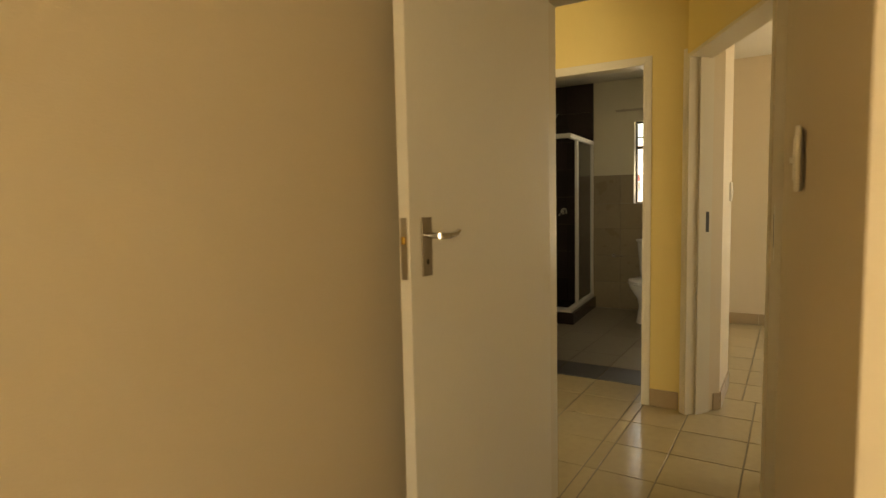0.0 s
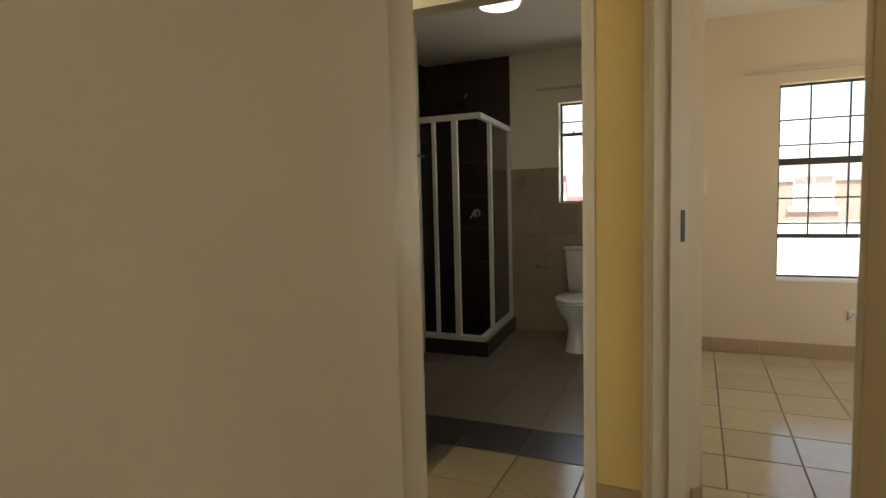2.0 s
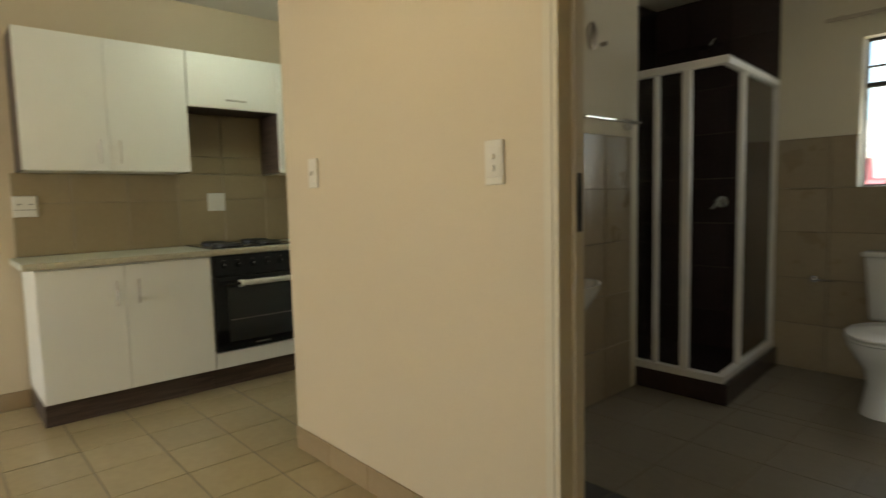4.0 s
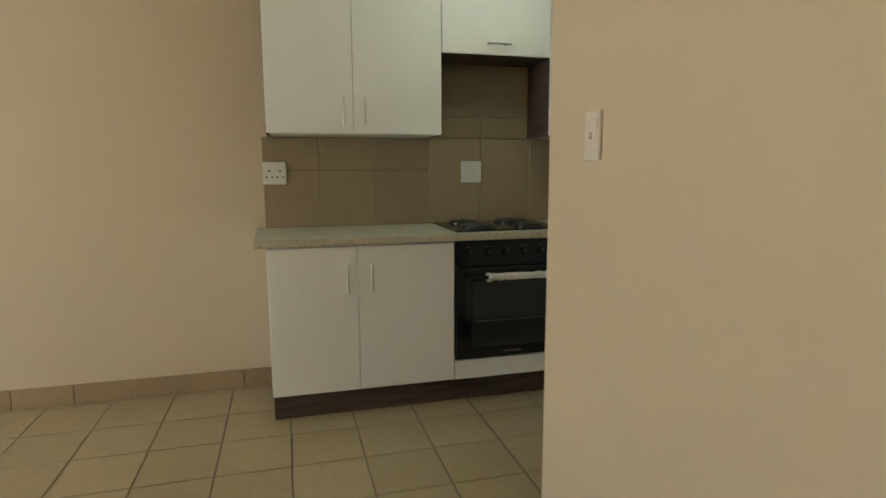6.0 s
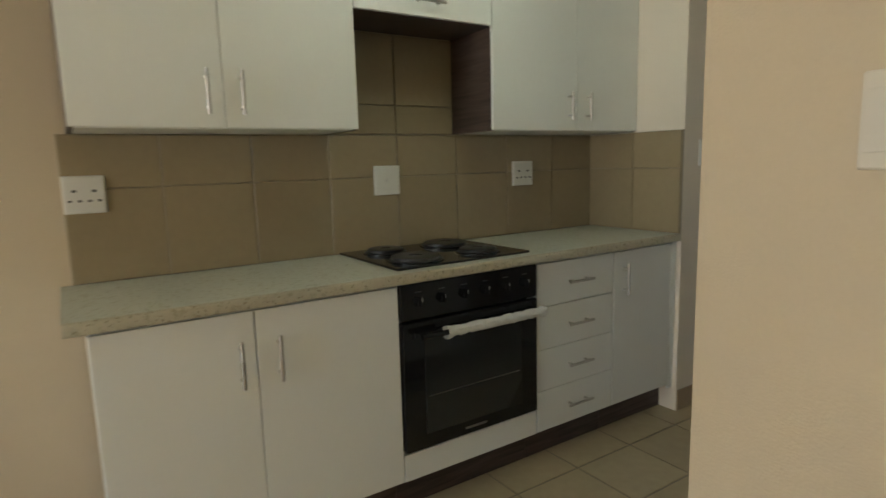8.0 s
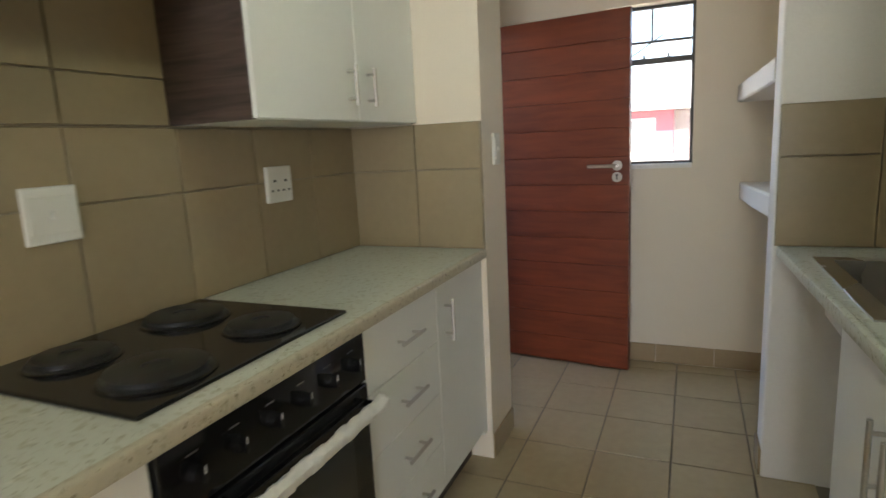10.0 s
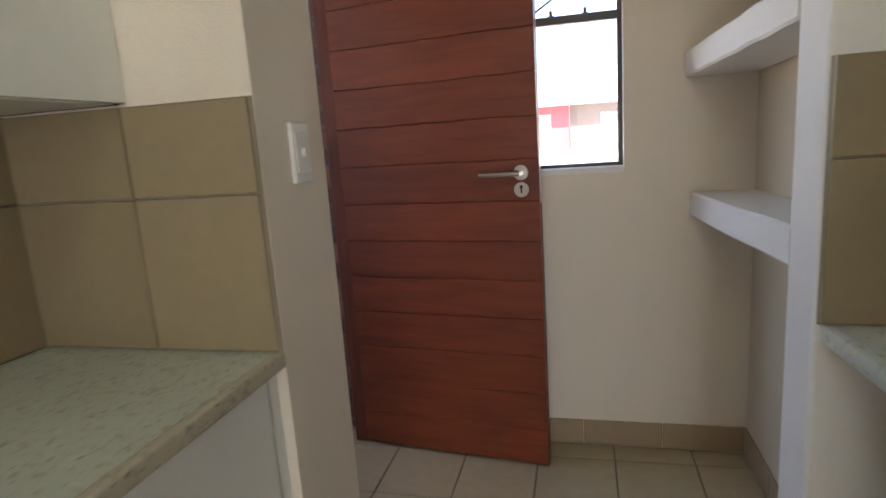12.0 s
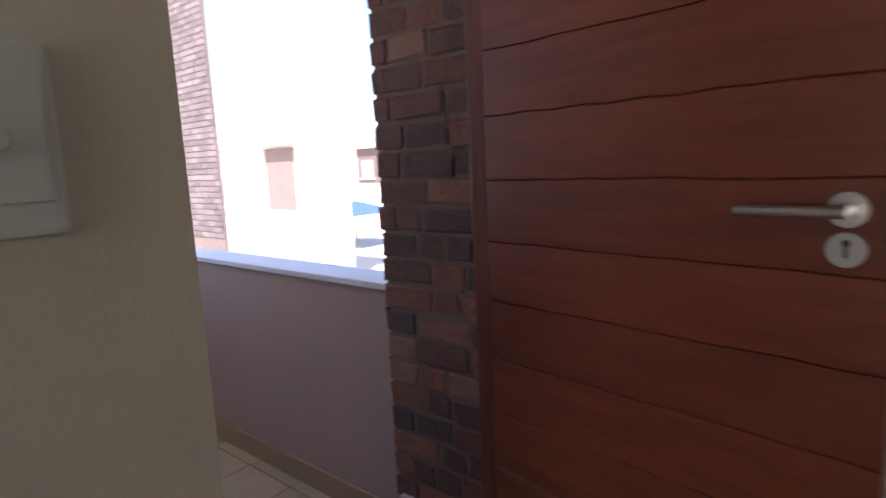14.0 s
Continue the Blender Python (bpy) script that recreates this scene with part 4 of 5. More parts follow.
for nm, z0, z1, g in (("seat", 0.396, 0.414, 1.03), ("lid", 0.416, 0.434, 1.02)):
    bm = bmesh.new()
    lathe(bm, [(0.97 * g, z0), (1.0 * g, z0 + 0.004), (1.0 * g, z1 - 0.006), (0.96 * g, z1), (0.4, z1 + 0.002)], 36, 0.182, 0.262, (TX, 6.49, 0))
    part(nm, bm, CERAMIC, toilet, smooth=True)
bm = bmesh.new()
r = bmesh.ops.create_cube(bm, size=1.0)
for v in r["verts"]:
    k = 0.86 if v.co.z < 0 else 1.0
    v.co = Vector((TX + v.co.x * 0.40 * k, 6.968 + v.co.y * 0.19 * k + (0.010 if v.co.z < 0 else 0), 0.59 + v.co.z * 0.38))
bmesh.ops.bevel(bm, geom=bm.edges[:], offset=0.022, segments=3, affect="EDGES", profile=0.5)
part("cistern", bm, CERAMIC, toilet, smooth=True)
part("cistern_lid", boxes((TX - 0.21, TX + 0.21, 6.86, 7.072, 0.775, 0.805), bevel=0.01), CERAMIC, toilet, smooth=True)
bm = bmesh.new()
rod(bm, (TX, 6.96, 0.805), (TX, 6.96, 0.814), 0.02)
part("button", bm, CHROME, toilet, smooth=True)
part("outlet", boxes((TX - 0.08, TX + 0.08, 6.60, 7.05, 0.02, 0.38), bevel=0.03), CERAMIC, toilet, smooth=True)

holder = thing("toilet_roll_holder", (-1.60, 7.06, 0.60), "small chrome toilet roll holder on the tiles", "roll holder")
bm = bmesh.new()
rod(bm, (-1.62, 7.062, 0.60), (-1.62, 7.01, 0.60), 0.008)
rod(bm, (-1.62, 7.01, 0.60), (-1.50, 7.01, 0.60), 0.006)
part("arm", bm, CHROME, holder, smooth=True)
bm = bmesh.new()
rod(bm, (-1.62, 7.062, 0.60), (-1.62, 7.055, 0.60), 0.022)
part("rose", bm, CHROME, holder, smooth=True)


def towel_rail(y0, y1, z):
    u = thing("towel_rail", (-2.27, (y0 + y1) / 2, z), "polished chrome towel rail on the bathroom wall", "towel rail")
    bm = bmesh.new()
    rod(bm, (-2.205, y0, z), (-2.205, y1, z), 0.009)
    part("bar", bm, CHROME, u, smooth=True)
    for y in (y0 + 0.03, y1 - 0.03):
        bm = bmesh.new()
        rod(bm, (-2.273, y, z), (-2.205, y, z), 0.008)
        part("post", bm, CHROME, u, smooth=True)
        bm = bmesh.new()
        lathe(bm, [(0.034, 0), (0.034, 0.006), (0.026, 0.010)], 24, 1.0, 1.5)
        bm.transform(Matrix.Translation((-2.273, y, z)) @ Matrix.Rotation(radians(90), 4, "Y"))
        part("rose", bm, BRONZE, u, smooth=True)


towel_rail(5.38, 5.93, 1.57)
rg = thing("towel_ring", (-2.28, 5.56, 2.0), "dull grey oval mounting plate with a small peg", "bracket")
bm = bmesh.new()
lathe(bm, [(0.045, 0), (0.045, 0.008), (0.035, 0.014)], 28, 1.0, 1.0)
bm.transform(Matrix.Translation((-2.285, 5.56, 2.01)) @ Matrix.Rotation(radians(90), 4, "Y") @ Matrix.Diagonal((1.6, 1, 1, 1)))
part("plate", bm, BRONZE, rg, smooth=True)
bm = bmesh.new()
rod(bm, (-2.285, 5.65, 1.98), (-2.25, 5.65, 1.98), 0.012)
part("peg", bm, BRONZE, rg, smooth=True)
basin = thing("basin", (-2.12, 4.95, 0.7), "white ceramic wall-hung wash basin", "basin")
bm = bmesh.new()
lathe(bm, [(0.10, 0.62), (0.17, 0.66), (0.235, 0.75), (0.24, 0.775), (0.215, 0.775), (0.16, 0.70), (0.03, 0.68)], 32, 0.80, 1.0, (-2.08, 4.95, 0))
part("bowl", bm, CERAMIC, basin, smooth=True)
part("back_shelf", boxes((-2.273, -2.15, 4.74, 5.16, 0.70, 0.775), bevel=0.015), CERAMIC, basin, smooth=True)
def ceiling_lamp(x, y, label):
    u = thing("ceiling_lamp", (x, y, CEIL), label, "ceiling lamp")
    bm = bmesh.new()
    lathe(bm, [(0.06, CEIL), (0.14, CEIL - 0.02), (0.15, CEIL - 0.05), (0.12, CEIL - 0.115), (0.05, CEIL - 0.135)], 32, centre=(x, y, 0))
    part("shade", bm, lamp_glow, u, smooth=True)
    bm = bmesh.new()
    rod(bm, (x, y, CEIL), (x, y, CEIL - 0.018), 0.155, 32)
    part("base", bm, ALU_WHITE, u, smooth=True)


ceiling_lamp(-1.40, 5.40, "round opal glass bathroom ceiling lamp, lit")
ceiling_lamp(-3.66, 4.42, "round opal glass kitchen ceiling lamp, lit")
# Fixture for the added hall lamp, out of view.
ceiling_lamp(-1.75, 3.45, "unseen opal glass hall lamp, added for warm light")


def curtain_rail(x0, x1, y, z, label):
    u = thing("curtain_rail", ((x0 + x1) / 2, y, z), label, "curtain rail")
    part("track", boxes((x0, x1, y - 0.045, y - 0.03, z - 0.01, z + 0.012), bevel=0.002), GREY_TRACK, u)
    for x in (x0 + 0.08, x1 - 0.08):
        part("bracket", boxes((x - 0.01, x + 0.01, y - 0.045, y, z + 0.012, z + 0.018)), GREY_TRACK, u)


curtain_rail(-1.60, -0.70, 7.075, 2.19, "thin cream curtain track over the bathroom window")
curtain_rail(0.03, 1.6, 6.78, 2.09, "thin cream curtain track over the bedroom window")
curtain_rail(-3.93, -3.2, 6.951, 2.09, "thin cream curtain track over the kitchen window")

# ---- porch and outside ----
structure("porch_floor", boxes((-6.7, -4.845, 5.4, 7.3, -0.10, -0.056)), GROUT_PALE, "pale grouted porch floor")
par = thing("parapet", (-5.5, 7.06, 0), "grey-mauve plastered porch parapet with a white cap", "parapet")
part("wall", boxes((-6.519, -4.917, 7.01, 7.12, -0.056, 0.825)), PORCH_PAINT, par)
part("cap", boxes((-6.519, -4.917, 6.995, 7.16, 0.827, 0.85), bevel=0.004), CAP_PAINT, par, "sunlit white cap")
part("skirting", boxes((-6.519, -4.917, 6.998, 7.009, -0.056, 0.045), bevel=0.002), SKIRT_TILE, par)
# Unseen full-height wall and low end wall, added to shade the porch.
structure("porch_wall", boxes((-6.7, -4.845, 5.4, 5.6, -0.10, CEIL), (-6.7, -6.52, 5.6, 7.13, -0.10, 0.85)), PORCH_PAINT, "unseen plastered walls, added to shade the porch")


def brick_pier(name, x0, x1, y0, y1, z0, z1, label, mat, far=False):
    """A pier of stretchers and headers in raked mortar; each brick is a piece."""
    u = thing(name, ((x0 + x1) / 2, y0, z0), label, "brick pier")
    part("mortar", boxes((x0 + 0.012, x1 - 0.012, y0 + 0.0025, y1 - 0.002, z0, z1)), MORTAR, u)
    rng = random.Random(3)
    shapes = {}
    row, z = 0, z0 + 0.008
    while z + 0.072 < z1:
        x = x0
        first = True
        while x < x1 - 0.03:
            L = rng.choice((0.212, 0.106, 0.13, 0.16, 0.106)) if (row % 2 == 0 or not first) else rng.choice((0.106, 0.14, 0.08))
            L = min(L, x1 - x)
            L = x1 - x if x1 - x - L < 0.06 else L
            first = False
            key = round(L, 3)
            if key not in shapes:
                vs = []
                for k in range(6):
                    bm = box(bmesh.new(), 0, key - 0.011, 0, 0.10, 0, 0.071, bevel=0.007, seg=2)
                    rr = random.Random(int(key * 1000) + k)
                    for v in bm.verts:
                        v.co += Vector((rr.uniform(-0.006, 0.006), rr.uniform(-0.003, 0.002), rr.uniform(-0.006, 0.006)))
                    vs.append(mesh("brick", bm, mat))
                shapes[key] = vs
            ob = new("brick", rng.choice(shapes[key]))
            ob.parent = u
            ob.matrix_parent_inverse = u.matrix_basis.inverted()
            ob.matrix_basis = pose(x, y0 + rng.uniform(-0.003, 0.001), z + rng.uniform(-0.002, 0.002), 0, rng.uniform(-1.2, 1.2), 0)
            x += L
        z += 0.083
        row += 1
    return u


pier = brick_pier("brick_pier", -4.915, -4.462, 6.985, 7.22, -0.055, CEIL, "dark multi-coloured face brick pier beside the entrance door", BRICK)
low = thing("plinth_block", (-4.74, 6.95, 0), "pale grey-mauve plastered block at the foot of the bricks", "plinth")
part("block", boxes((-4.885, -4.59, 6.962, 6.985, -0.05, 0.132), bevel=0.004), BLOCK_PAINT, low)

structure("ground", boxes((-900, 900, -900, 900, -3.0, -2.8)), GROUND, "pale sandy paving reaching far away")


def house(x0, x1, y0, y1, z1, wall_mat, label, windows=(), red=(), brick=(), ridge=1.2, slope=0):
    """A two-storey house whose seen front is its -y face."""
    h = thing("house", ((x0 + x1) / 2, (y0 + y1) / 2, -2.8), label, "house")
    z0 = -2.8
    part("wall", boxes((x0, x1, y0, y1, z0, z1)), wall_mat, h)
    bm = bmesh.new()
    o = 0.4
    if slope:
        pts = [(x0 - o, z1 + 0.02 + (slope if slope > 0 else 0)), (x1 + o, z1 + 0.02 - (slope if slope < 0 else 0))]
        vs = [bm.verts.new((x, y, z)) for y in (y0 - o, y1 + o) for x, z in (pts[0], pts[1], (pts[1][0], z1 - 0.02), (pts[0][0], z1 - 0.02))]
        for f in ((0, 1, 2, 3), (7, 6, 5, 4), (0, 4, 5, 1), (1, 5, 6, 2), (2, 6, 7, 3), (3, 7, 4, 0)):
            bm.faces.new([vs[i] for i in f])
    else:
        ym = (y0 + y1) / 2
        a = [bm.verts.new(c) for c in ((x0 - o, y0 - o, z1), (x1 + o, y0 - o, z1), (x1 + o, y1 + o, z1), (x0 - o, y1 + o, z1), (x0 - o, ym, z1 + ridge), (x1 + o, ym, z1 + ridge), (x0 - o, y0 - o, z1 - 0.15), (x1 + o, y0 - o, z1 - 0.15), (x1 + o, y1 + o, z1 - 0.15), (x0 - o, y1 + o, z1 - 0.15))]
        for f in ((0, 1, 5, 4), (2, 3, 4, 5), (0, 4, 3), (1, 2, 5), (0, 6, 7, 1), (1, 7, 8, 2), (2, 8, 9, 3), (3, 9, 6, 0), (6, 9, 8, 7)):
            bm.faces.new([a[i] for i in f])
    part("roof", bm, ROOF_MAT, h)
    for a, b, c, d in red:
        part("red_panel", boxes((a, b, y0 - 0.05, y0 - 0.003, c, d)), HOUSE_RED, h, "red plastered panel")
    for a, b, c, d in brick:
        part("brick_panel", boxes((a, b, y0 - 0.06, y0 - 0.003, c, d)), BRICK_FAR, h, "face brick panel")
    for a, b, c, d in windows:
        w = part("window", boxes((a, b, y0 - 0.07, y0 - 0.05, c, d), (a - 0.12, b + 0.12, y0 - 0.16, y0 - 0.03, c - 0.14, c)), HOUSE_WHITE, h)
        part("pane", boxes((a + 0.06, (a + b) / 2 - 0.03, y0 - 0.076, y0 - 0.071, c + 0.06, d - 0.06), ((a + b) / 2 + 0.03, b - 0.06, y0 - 0.076, y0 - 0.071, c + 0.06, d - 0.06)), FAR_PANE, w)
    return h


house(-9.0, 9.0, 21.0, 29.0, 2.1, HOUSE_WHITE, "white two-storey house with red and brick panels", windows=[(-5.05, -4.26, 0.79, 1.74), (-2.95, -2.3, 0.62, 1.70), (-7.8, -7.0, 0.8, 1.7), (2.2, 3.2, 0.8, 1.7)], red=[(-5.3, -3.78, 0.74, 1.94)], brick=[(-3.75, -1.7, 0.55, 1.94), (0.6, 6.5, 0.4, 1.5)])
house(-27.0, -18.8, 18.0, 18.9, 2.0, HOUSE_WHITE, "white and brick house with a single-pitch roof", windows=[(-26.2, -25.0, -0.2, 0.9)], brick=[(-22.3, -20.6, -0.3, 1.9)], slope=-0.6)
house(-37.5, -32.0, 34.0, 42.0, 2.4, HOUSE_WHITE, "far white house with red and brick panels", windows=[(-34.6, -33.6, 0.2, 1.4), (-36.6, -35.6, 0.2, 1.4)], red=[(-37.4, -36.8, -0.8, 1.6)], brick=[(-35.2, -32.2, -0.2, 2.3)], ridge=0.4)
sail = thing("shade_canopy", (-25, 24.5, -2.8), "blue cloth shade canopy on slim posts", "canopy")
bm = bmesh.new()
c = [bm.verts.new(p) for p in ((-26.6, 23, -1.15), (-23.4, 23, -1.15), (-23.4, 26, -1.15), (-26.6, 26, -1.15), (-25, 24.5, -0.55))]
for f in ((0, 1, 4), (1, 2, 4), (2, 3, 4), (3, 0, 4), (3, 2, 1, 0)):
    bm.faces.new([c[i] for i in f])
part("cloth", bm, BLUE_CLOTH, sail)
for x in (-26.5, -23.5):
    for y in (23.1, 25.9):
        bm = bmesh.new()
        rod(bm, (x, y, -2.8), (x, y, -1.15), 0.05)
        part("post", bm, GREY_METAL, sail)


# neighbour's pale brick wall beyond the porch
side_wall = thing("brick_wall", (-12.4, 10.0, -2.8), "pale mauve face brick side wall of a neighbouring block, in the sun", "brick wall")
part("mortar", boxes((-13.6, -11.338, 10.012, 10.06, -2.8, 4.6)), BRICK_FAR, side_wall)
rng = random.Random(11)
for key in (0.11, 0.22):
    SHAPES = {} if key == 0.11 else SHAPES
    SHAPES[key] = mesh("brick", box(bmesh.new(), 0, key - 0.012, 0, 0.05, 0, 0.072, bevel=0.004, seg=1), BRICK_PALE)
z = 0.25
row = 0
while z < 3.65:
    x = -11.33
    for i in range(7):
        key = 0.11 if (i == 0 and row % 2) or rng.random() < 0.15 else 0.22
        x -= key
        ob = new("brick", SHAPES[key])
        ob.parent = side_wall
        ob.matrix_parent_inverse = side_wall.matrix_basis.inverted()
        ob.matrix_basis = pose(x, 10.0 + rng.uniform(-0.006, 0.004), z, 0, rng.uniform(-0.5, 0.5), 0)
    z += 0.085
    row += 1


# ---- skirtings ----
def skirting(parent, name, p, q, out, n, z1=0.107, mat=SKIRT_TILE):
    """Skirting tiles from p to q along a wall face; out: the way into the room."""
    p, q, out = Vector(p), Vector(q), Vector(out)
    d = (q - p)
    L = d.length / n
    rz = math.degrees(math.atan2(d.y, d.x))
    bm = box(bmesh.new(), 0.0015, L - 0.0015, -0.009, -0.0005, 0.002, z1, bevel=0.002, seg=1)
    me = mesh("skirting_tile", bm, mat)
    flip = Vector((d.y, -d.x)).dot(out) < 0
    for i in range(n):
        a = p + d * (i / n)
        if flip:
            a = p + d * ((i + 1) / n)
        ob = new("skirting_tile", me)
        ob.parent = parent
        ob.matrix_basis = pose(a.x, a.y, 0, 0, 0, rz + (180 if flip else 0))
    return parent


def skirting_run(name, label, runs):
    base = boxes((-0.001, 0.001, -0.001, 0.001, -0.1, -0.05))
    u = structure(name, base, SKIRT_TILE, label)
    for p, q, out, n in runs:
        skirting(u, name, p, q, out, n)
    return u


skirting_run("baseboard_1", "beige ceramic skirting tiles along the hall wall", [((-2.962, BY), (-1.485, BY), (0, -1), 5), ((-0.615, BY), (-0.45, BY), (0, -1), 1), ((-2.962, BY), (-2.962, BT), (-1, 0), 1)])
skirting_run("baseboard_2", "beige ceramic skirting tiles along the living room wall", [((-4.62, -1.95), (-4.62, 3.09), (1, 0), 18), ((-4.62, 3.09), (-4.62, 3.25), (1, 0), 1)])
skirting_run("baseboard_3", "beige ceramic skirting tiles round the entrance", [((-4.045, 5.67), (-4.045, 5.945), (1, 0), 1), ((-4.40, 5.945), (-4.045, 5.945), (0, 1), 1), ((-4.40, 6.951), (-2.87, 6.951), (0, -1), 5), ((-2.87, 6.02), (-2.87, 6.945), (-1, 0), 3), ((-3.051, 5.868), (-3.051, 6.016), (-1, 0), 1)])
skirting_run("baseboard_4", "beige ceramic skirting tiles along the bedroom walls", [((-0.245, 4.23), (-0.245, 4.72), (1, 0), 2), ((-0.51, 6.78), (2.58, 6.78), (0, -1), 9), ((-0.28, 4.195), (-0.245, 4.23), (1, -1), 1)])

# ---- wall tiles ----
def wall_tiles(parent, axis, face, out, cols, rows, mat, skip=(), gap=0.004, thick=0.010):
    """Square tiles on a wall face; cols and rows: the joints' places."""
    cache = {}
    for a, b in zip(cols, cols[1:]):
        for c, d in zip(rows, rows[1:]):
            if any(a < s[1] - 0.01 and b > s[0] + 0.01 and c < s[3] - 0.01 and d > s[2] + 0.01 for s in skip):
                continue
            key = (round(b - a, 4), round(d - c, 4))
            if key not in cache:
                w, h = key
                if axis == "y":
                    bm = box(bmesh.new(), 0, out * thick, gap / 2, w - gap / 2, gap / 2, h - gap / 2, bevel=0.0015, seg=1)
                else:
                    bm = box(bmesh.new(), gap / 2, w - gap / 2, 0, out * thick, gap / 2, h - gap / 2, bevel=0.0015, seg=1)
                cache[key] = mesh("tile", bm, mat)
            ob = new("tile", cache[key])
            ob.parent = parent
            ob.matrix_basis = pose(face, a, c) if axis == "y" else pose(a, face, c)


def tile_bed(name, b, label, mat=GROUT_PALE):
    return structure(name, boxes(b), mat, label)


splash = tile_bed("splashback_1", (-4.62, -4.613, 3.236, 5.668, 0.889, 1.376), "khaki ceramic splash tiles with pale joints above the worktop")
cols = [3.236, 3.53, 3.84, 4.146, 4.457, 4.768, 5.07, 5.37, 5.664]
wall_tiles(splash, "y", -4.615, 1, cols, [0.891, 1.200, 1.376], SPLASH)
splash_hob = tile_bed("splashback_4", (-4.62, -4.613, 4.147, 4.755, 1.378, 1.79), "khaki ceramic splash tiles behind the hob")
wall_tiles(splash_hob, "y", -4.615, 1, [4.149, 4.457, 4.753], [1.379, 1.499, 1.789], SPLASH)
splash2 = tile_bed("splashback_2", (-4.612, -4.046, 5.662, 5.67, 0.889, 1.376), "khaki ceramic splash tiles on the wall pier")
wall_tiles(splash2, "x", 5.664, -1, [-4.606, -4.32, -4.047], [0.891, 1.200, 1.376], SPLASH)
splash3 = tile_bed("splashback_3", (-3.046, -2.452, 5.858, 5.866, 0.889, 1.372), "khaki ceramic splash tiles at the sink's end")
wall_tiles(splash3, "x", 5.86, -1, [-3.046, -2.76, -2.454], [0.891, 1.197, 1.372], SPLASH)

bath_wall = tile_bed("bath_tiles_back", (-1.855, -0.642, 7.066, 7.075, 0.0, 1.18), "grey-brown bathroom wall tiles behind the toilet", GROUT)
wall_tiles(bath_wall, "x", 7.067, -1, [-1.853, -1.55, -1.25, -0.95, -0.644], [0.002, 0.30, 0.60, 0.90, 1.178], BATH_TILE)
bath_wall2 = tile_bed("bath_tiles_upper", (-1.855, -1.412, 7.066, 7.075, 1.182, 1.496), "grey-brown bathroom wall tiles beside the window", GROUT)
wall_tiles(bath_wall2, "x", 7.067, -1, [-1.853, -1.55, -1.414], [1.182, 1.494], BATH_TILE)
bath_side = tile_bed("bath_tiles_side", (-2.299, -2.284, 4.325, 5.95, 0.0, 1.499), "grey-brown bathroom wall tiles along the side wall", GROUT)
wall_tiles(bath_side, "y", -2.2845, 1, [4.32 + 0.2715 * i for i in range(7)], [0.002, 0.30, 0.60, 0.90, 1.20, 1.497], BATH_TILE)
structure("wall_shower_front", boxes((-2.72, -2.30, 6.031, 6.04, 0.0, CEIL), (-2.30, -2.285, 5.951, 6.04, 0.0, CEIL)), BATH_PAINT, "pale painted end of the shower recess")
dark_back = tile_bed("shower_tiles_back", (-2.72, -1.857, 7.066, 7.075, 0.0, CEIL), "dark brown shower wall tiles", GROUT)
wall_tiles(dark_back, "x", 7.067, -1, [-2.706, -2.46, -2.16, -1.859], [0.002 + 0.3158 * i for i in range(9)], DARK_TILE, gap=0.002)
dark_side = tile_bed("shower_tiles_side", (-2.72, -2.711, 6.042, 7.055, 0.0, CEIL), "dark brown shower side tiles", GROUT)
wall_tiles(dark_side, "y", -2.713, 1, [6.044, 6.38, 6.717, 7.054], [0.002 + 0.3158 * i for i in range(9)], DARK_TILE, gap=0.002)


# ---- floor tiles ----
def floor_tiles(parent, gx, gy, x0, x1, y0, y1, mat, pitch=0.3, pitch_y=None, gap=0.006, keep=lambda x, y: True, piece=lambda x, y: True, rows=None):
    """Square tiles on a grid through (gx, gy), cut to the room; near ones are pieces, the rest one mesh."""
    cache = {}
    pitch_y = pitch_y or pitch
    rest = bmesh.new()
    rng = random.Random(11)
    k0, k1 = math.floor((x0 - gx) / pitch), math.ceil((x1 - gx) / pitch)
    j0, j1 = math.floor((y0 - gy) / pitch_y), math.ceil((y1 - gy) / pitch_y)
    for k in range(k0, k1):
        for j in range(j0, j1):
            a, b = max(gx + k * pitch, x0), min(gx + (k + 1) * pitch, x1)
            c, d = max(gy + j * pitch_y, y0), min(gy + (j + 1) * pitch_y, y1)
            if b - a < 0.02 or d - c < 0.02 or not keep((a + b) / 2, (c + d) / 2):
                continue
            key = (round(b - a, 3), round(d - c, 3))
            if piece((a + b) / 2, (c + d) / 2):
                if key not in cache:
                    cache[key] = mesh("tile", box(bmesh.new(), gap / 2, key[0] - gap / 2, gap / 2, key[1] - gap / 2, -0.004, 0.0, bevel=0.0018, seg=1), mat)
                ob = new("tile", cache[key])
                ob.parent = parent
                ob.matrix_basis = pose(a, c, rng.uniform(-0.0004, 0.0004), rng.uniform(-0.06, 0.06), rng.uniform(-0.06, 0.06), 0)
            else:
                vs = [rest.verts.new(p) for p in ((a + 0.003, c + 0.003, 0), (b - 0.003, c + 0.003, 0), (b - 0.003, d - 0.003, 0), (a + 0.003, d - 0.003, 0))]
                lo = [rest.verts.new((v.co.x, v.co.y, -0.004)) for v in vs]
                rest.faces.new(vs)
                for i in range(4):
                    rest.faces.new((lo[i], lo[(i + 1) % 4], vs[(i + 1) % 4], vs[i]))
    if len(rest.faces):
        ob = new("outer_tiles", mesh("outer_tiles", rest, mat))
        ob.parent = parent
        ob["kind"] = "stuff"
    else:
        rest.free()


GX, GY = -3.365, 2.13      # joints of the living room and kitchen
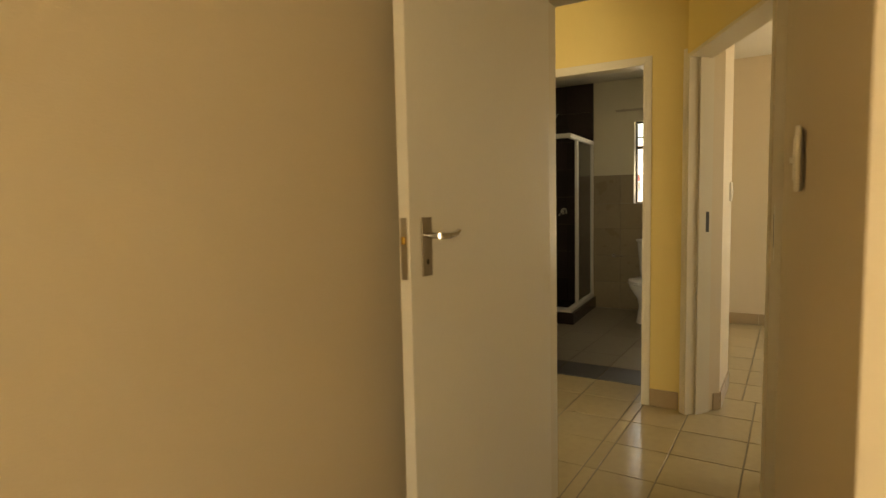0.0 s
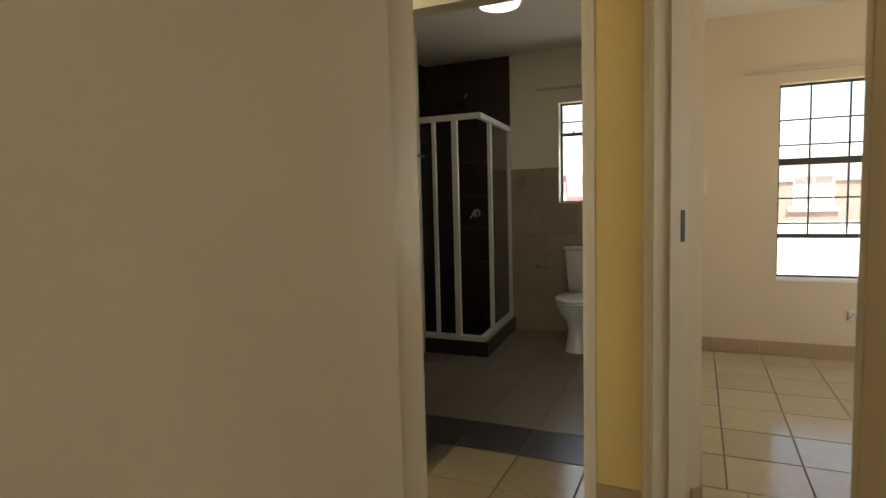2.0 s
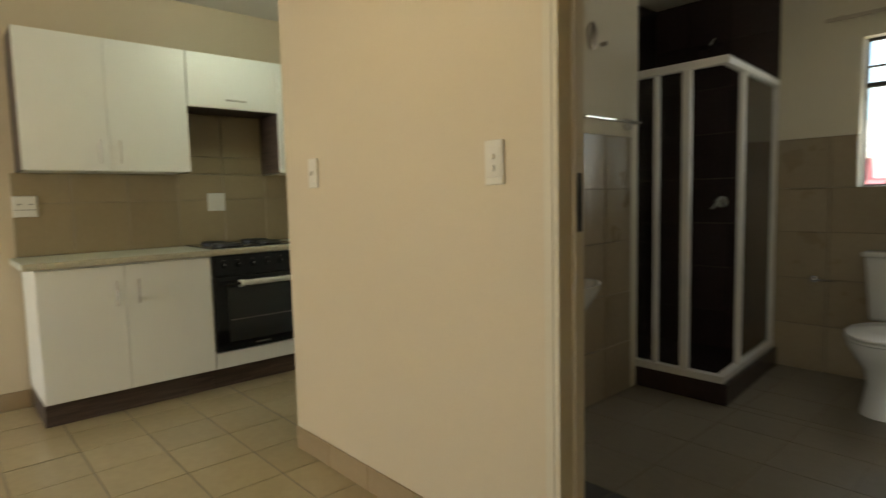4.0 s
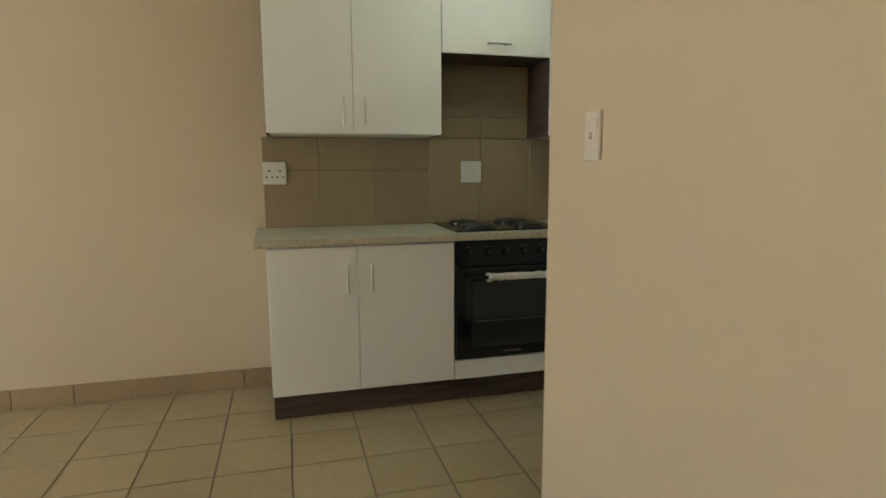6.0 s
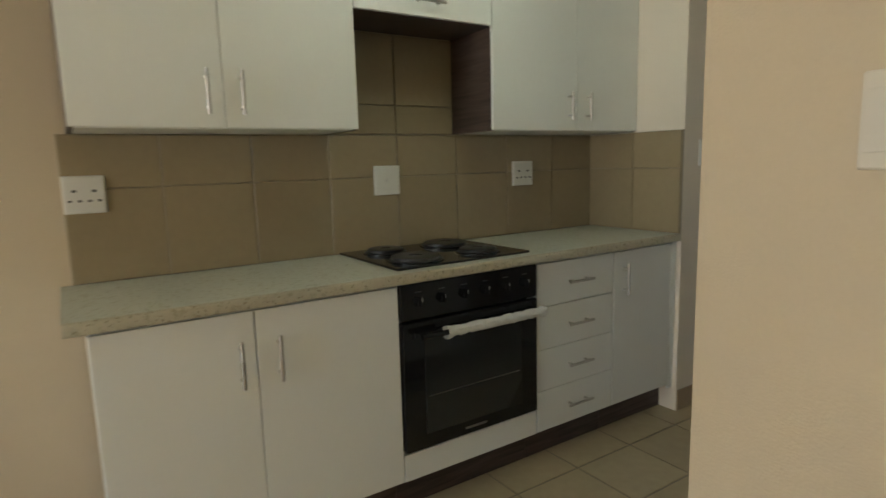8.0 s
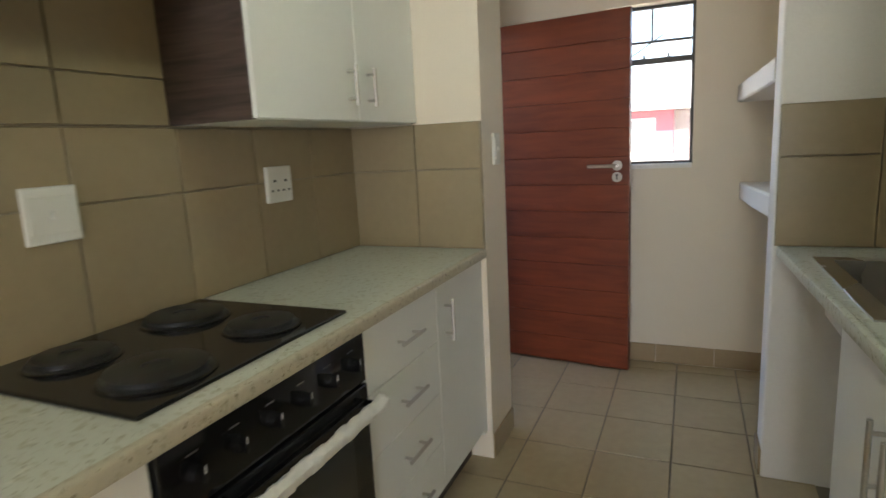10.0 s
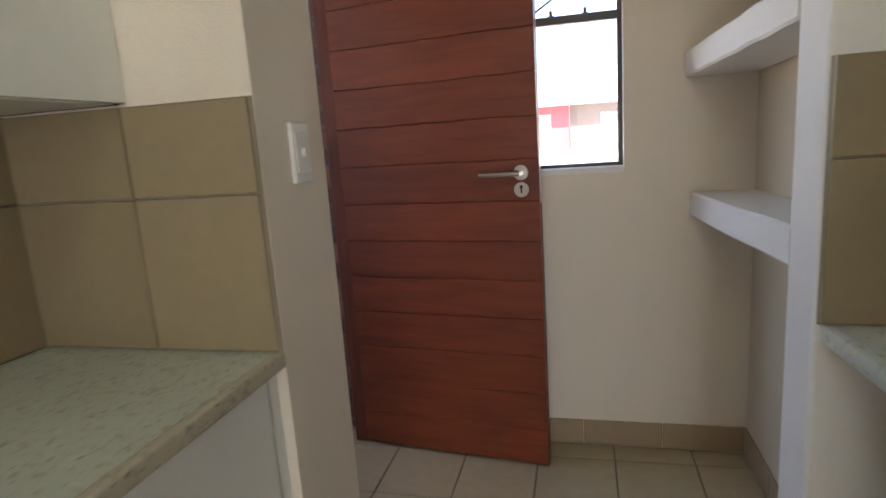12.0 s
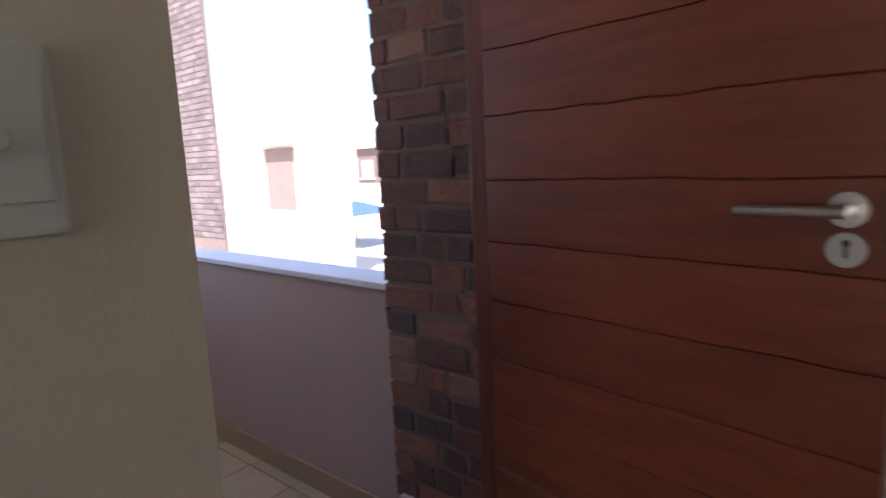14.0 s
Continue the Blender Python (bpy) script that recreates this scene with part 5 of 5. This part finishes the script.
HX, HY = -0.39, 3.149      # joints of the hall


floor_tiles(floor, GX, GY, -4.62, -1.69, 1.5, 4.235, FLOOR_TILE, keep=lambda x, y: y < BY or x < -3.0)
floor_tiles(floor, GX, 4.235, -4.84, -2.87, 4.235, 6.95, FLOOR_TILE, pitch=0.294, pitch_y=0.325, keep=lambda x, y: (x < -3.0 or y > 5.2) and (x > -4.40 or y > 5.9))
floor_tiles(floor, HX, HY, -1.69, -0.65, 2.8, 4.455, FLOOR_TILE, pitch=0.325, pitch_y=0.3265, keep=lambda x, y: y < BY or -1.44 < x < -0.65)
floor_tiles(floor, HX, HY, -0.65, 2.6, 2.8, 4.455, FLOOR_TILE, pitch=0.325, pitch_y=0.3265, piece=lambda x, y: x < 0.6)
floor_tiles(floor, GX, GY, -1.69, -0.95, 1.5, 2.8, FLOOR_TILE, piece=lambda x, y: False)
floor_tiles(floor, GX, GY, -4.62, 2.6, -2.0, 1.5, FLOOR_TILE, piece=lambda x, y: False)
floor_tiles(floor, GX, GY, -0.95, 0.17, 1.5, 2.8, FLOOR_TILE, piece=lambda x, y: False)
floor_bed = structure("floor_bedroom", boxes((-0.244, 0.17, 3.9, 4.0, -0.2, -0.19)), GROUT, "beige tiled bedroom floor")
floor_tiles(floor_bed, -0.14, 4.455, -0.52, 2.6, 4.455, 6.78, FLOOR_TILE, pitch=0.32, pitch_y=0.345)
floor_bath = structure("floor_bathroom", boxes((-2.2, -2.1, 5.0, 5.1, -0.2, -0.19)), GROUT, "grey tiled bathroom floor with a charcoal threshold row")
floor_tiles(floor_bath, -1.365, 4.463, -2.284, -0.64, 4.463, 4.797, SLATE_TILE, pitch=0.322, pitch_y=0.334)
floor_tiles(floor_bath, -1.365, 4.463, -2.284, -1.455, 4.205, 4.463, SLATE_TILE, pitch=0.322, pitch_y=0.334)
floor_tiles(floor_bath, -1.365, 4.797, -2.284, -0.64, 4.797, 6.03, BATH_FLOOR, pitch=0.322, pitch_y=0.327, gap=0.0035)
floor_tiles(floor_bath, -1.365, 4.797, SX - 0.05, -0.64, 6.03, 7.06, BATH_FLOOR, pitch=0.322, pitch_y=0.327, gap=0.0035)
porch_tiles = structure("porch_tiles", boxes((-6.0, -5.9, 6.5, 6.6, -0.09, -0.08)), GROUT_PALE, "pale porch floor tiles")
for k in range(6):
    for j in range(5):
        ob = new("tile", mesh("tile", box(bmesh.new(), -6.4 + 0.3 * k, -6.105 + 0.3 * k, 5.75 + 0.3 * j, 6.045 + 0.3 * j, -0.058, -0.050, bevel=0.0018, seg=1), FLOOR_TILE))
        ob.parent = porch_tiles
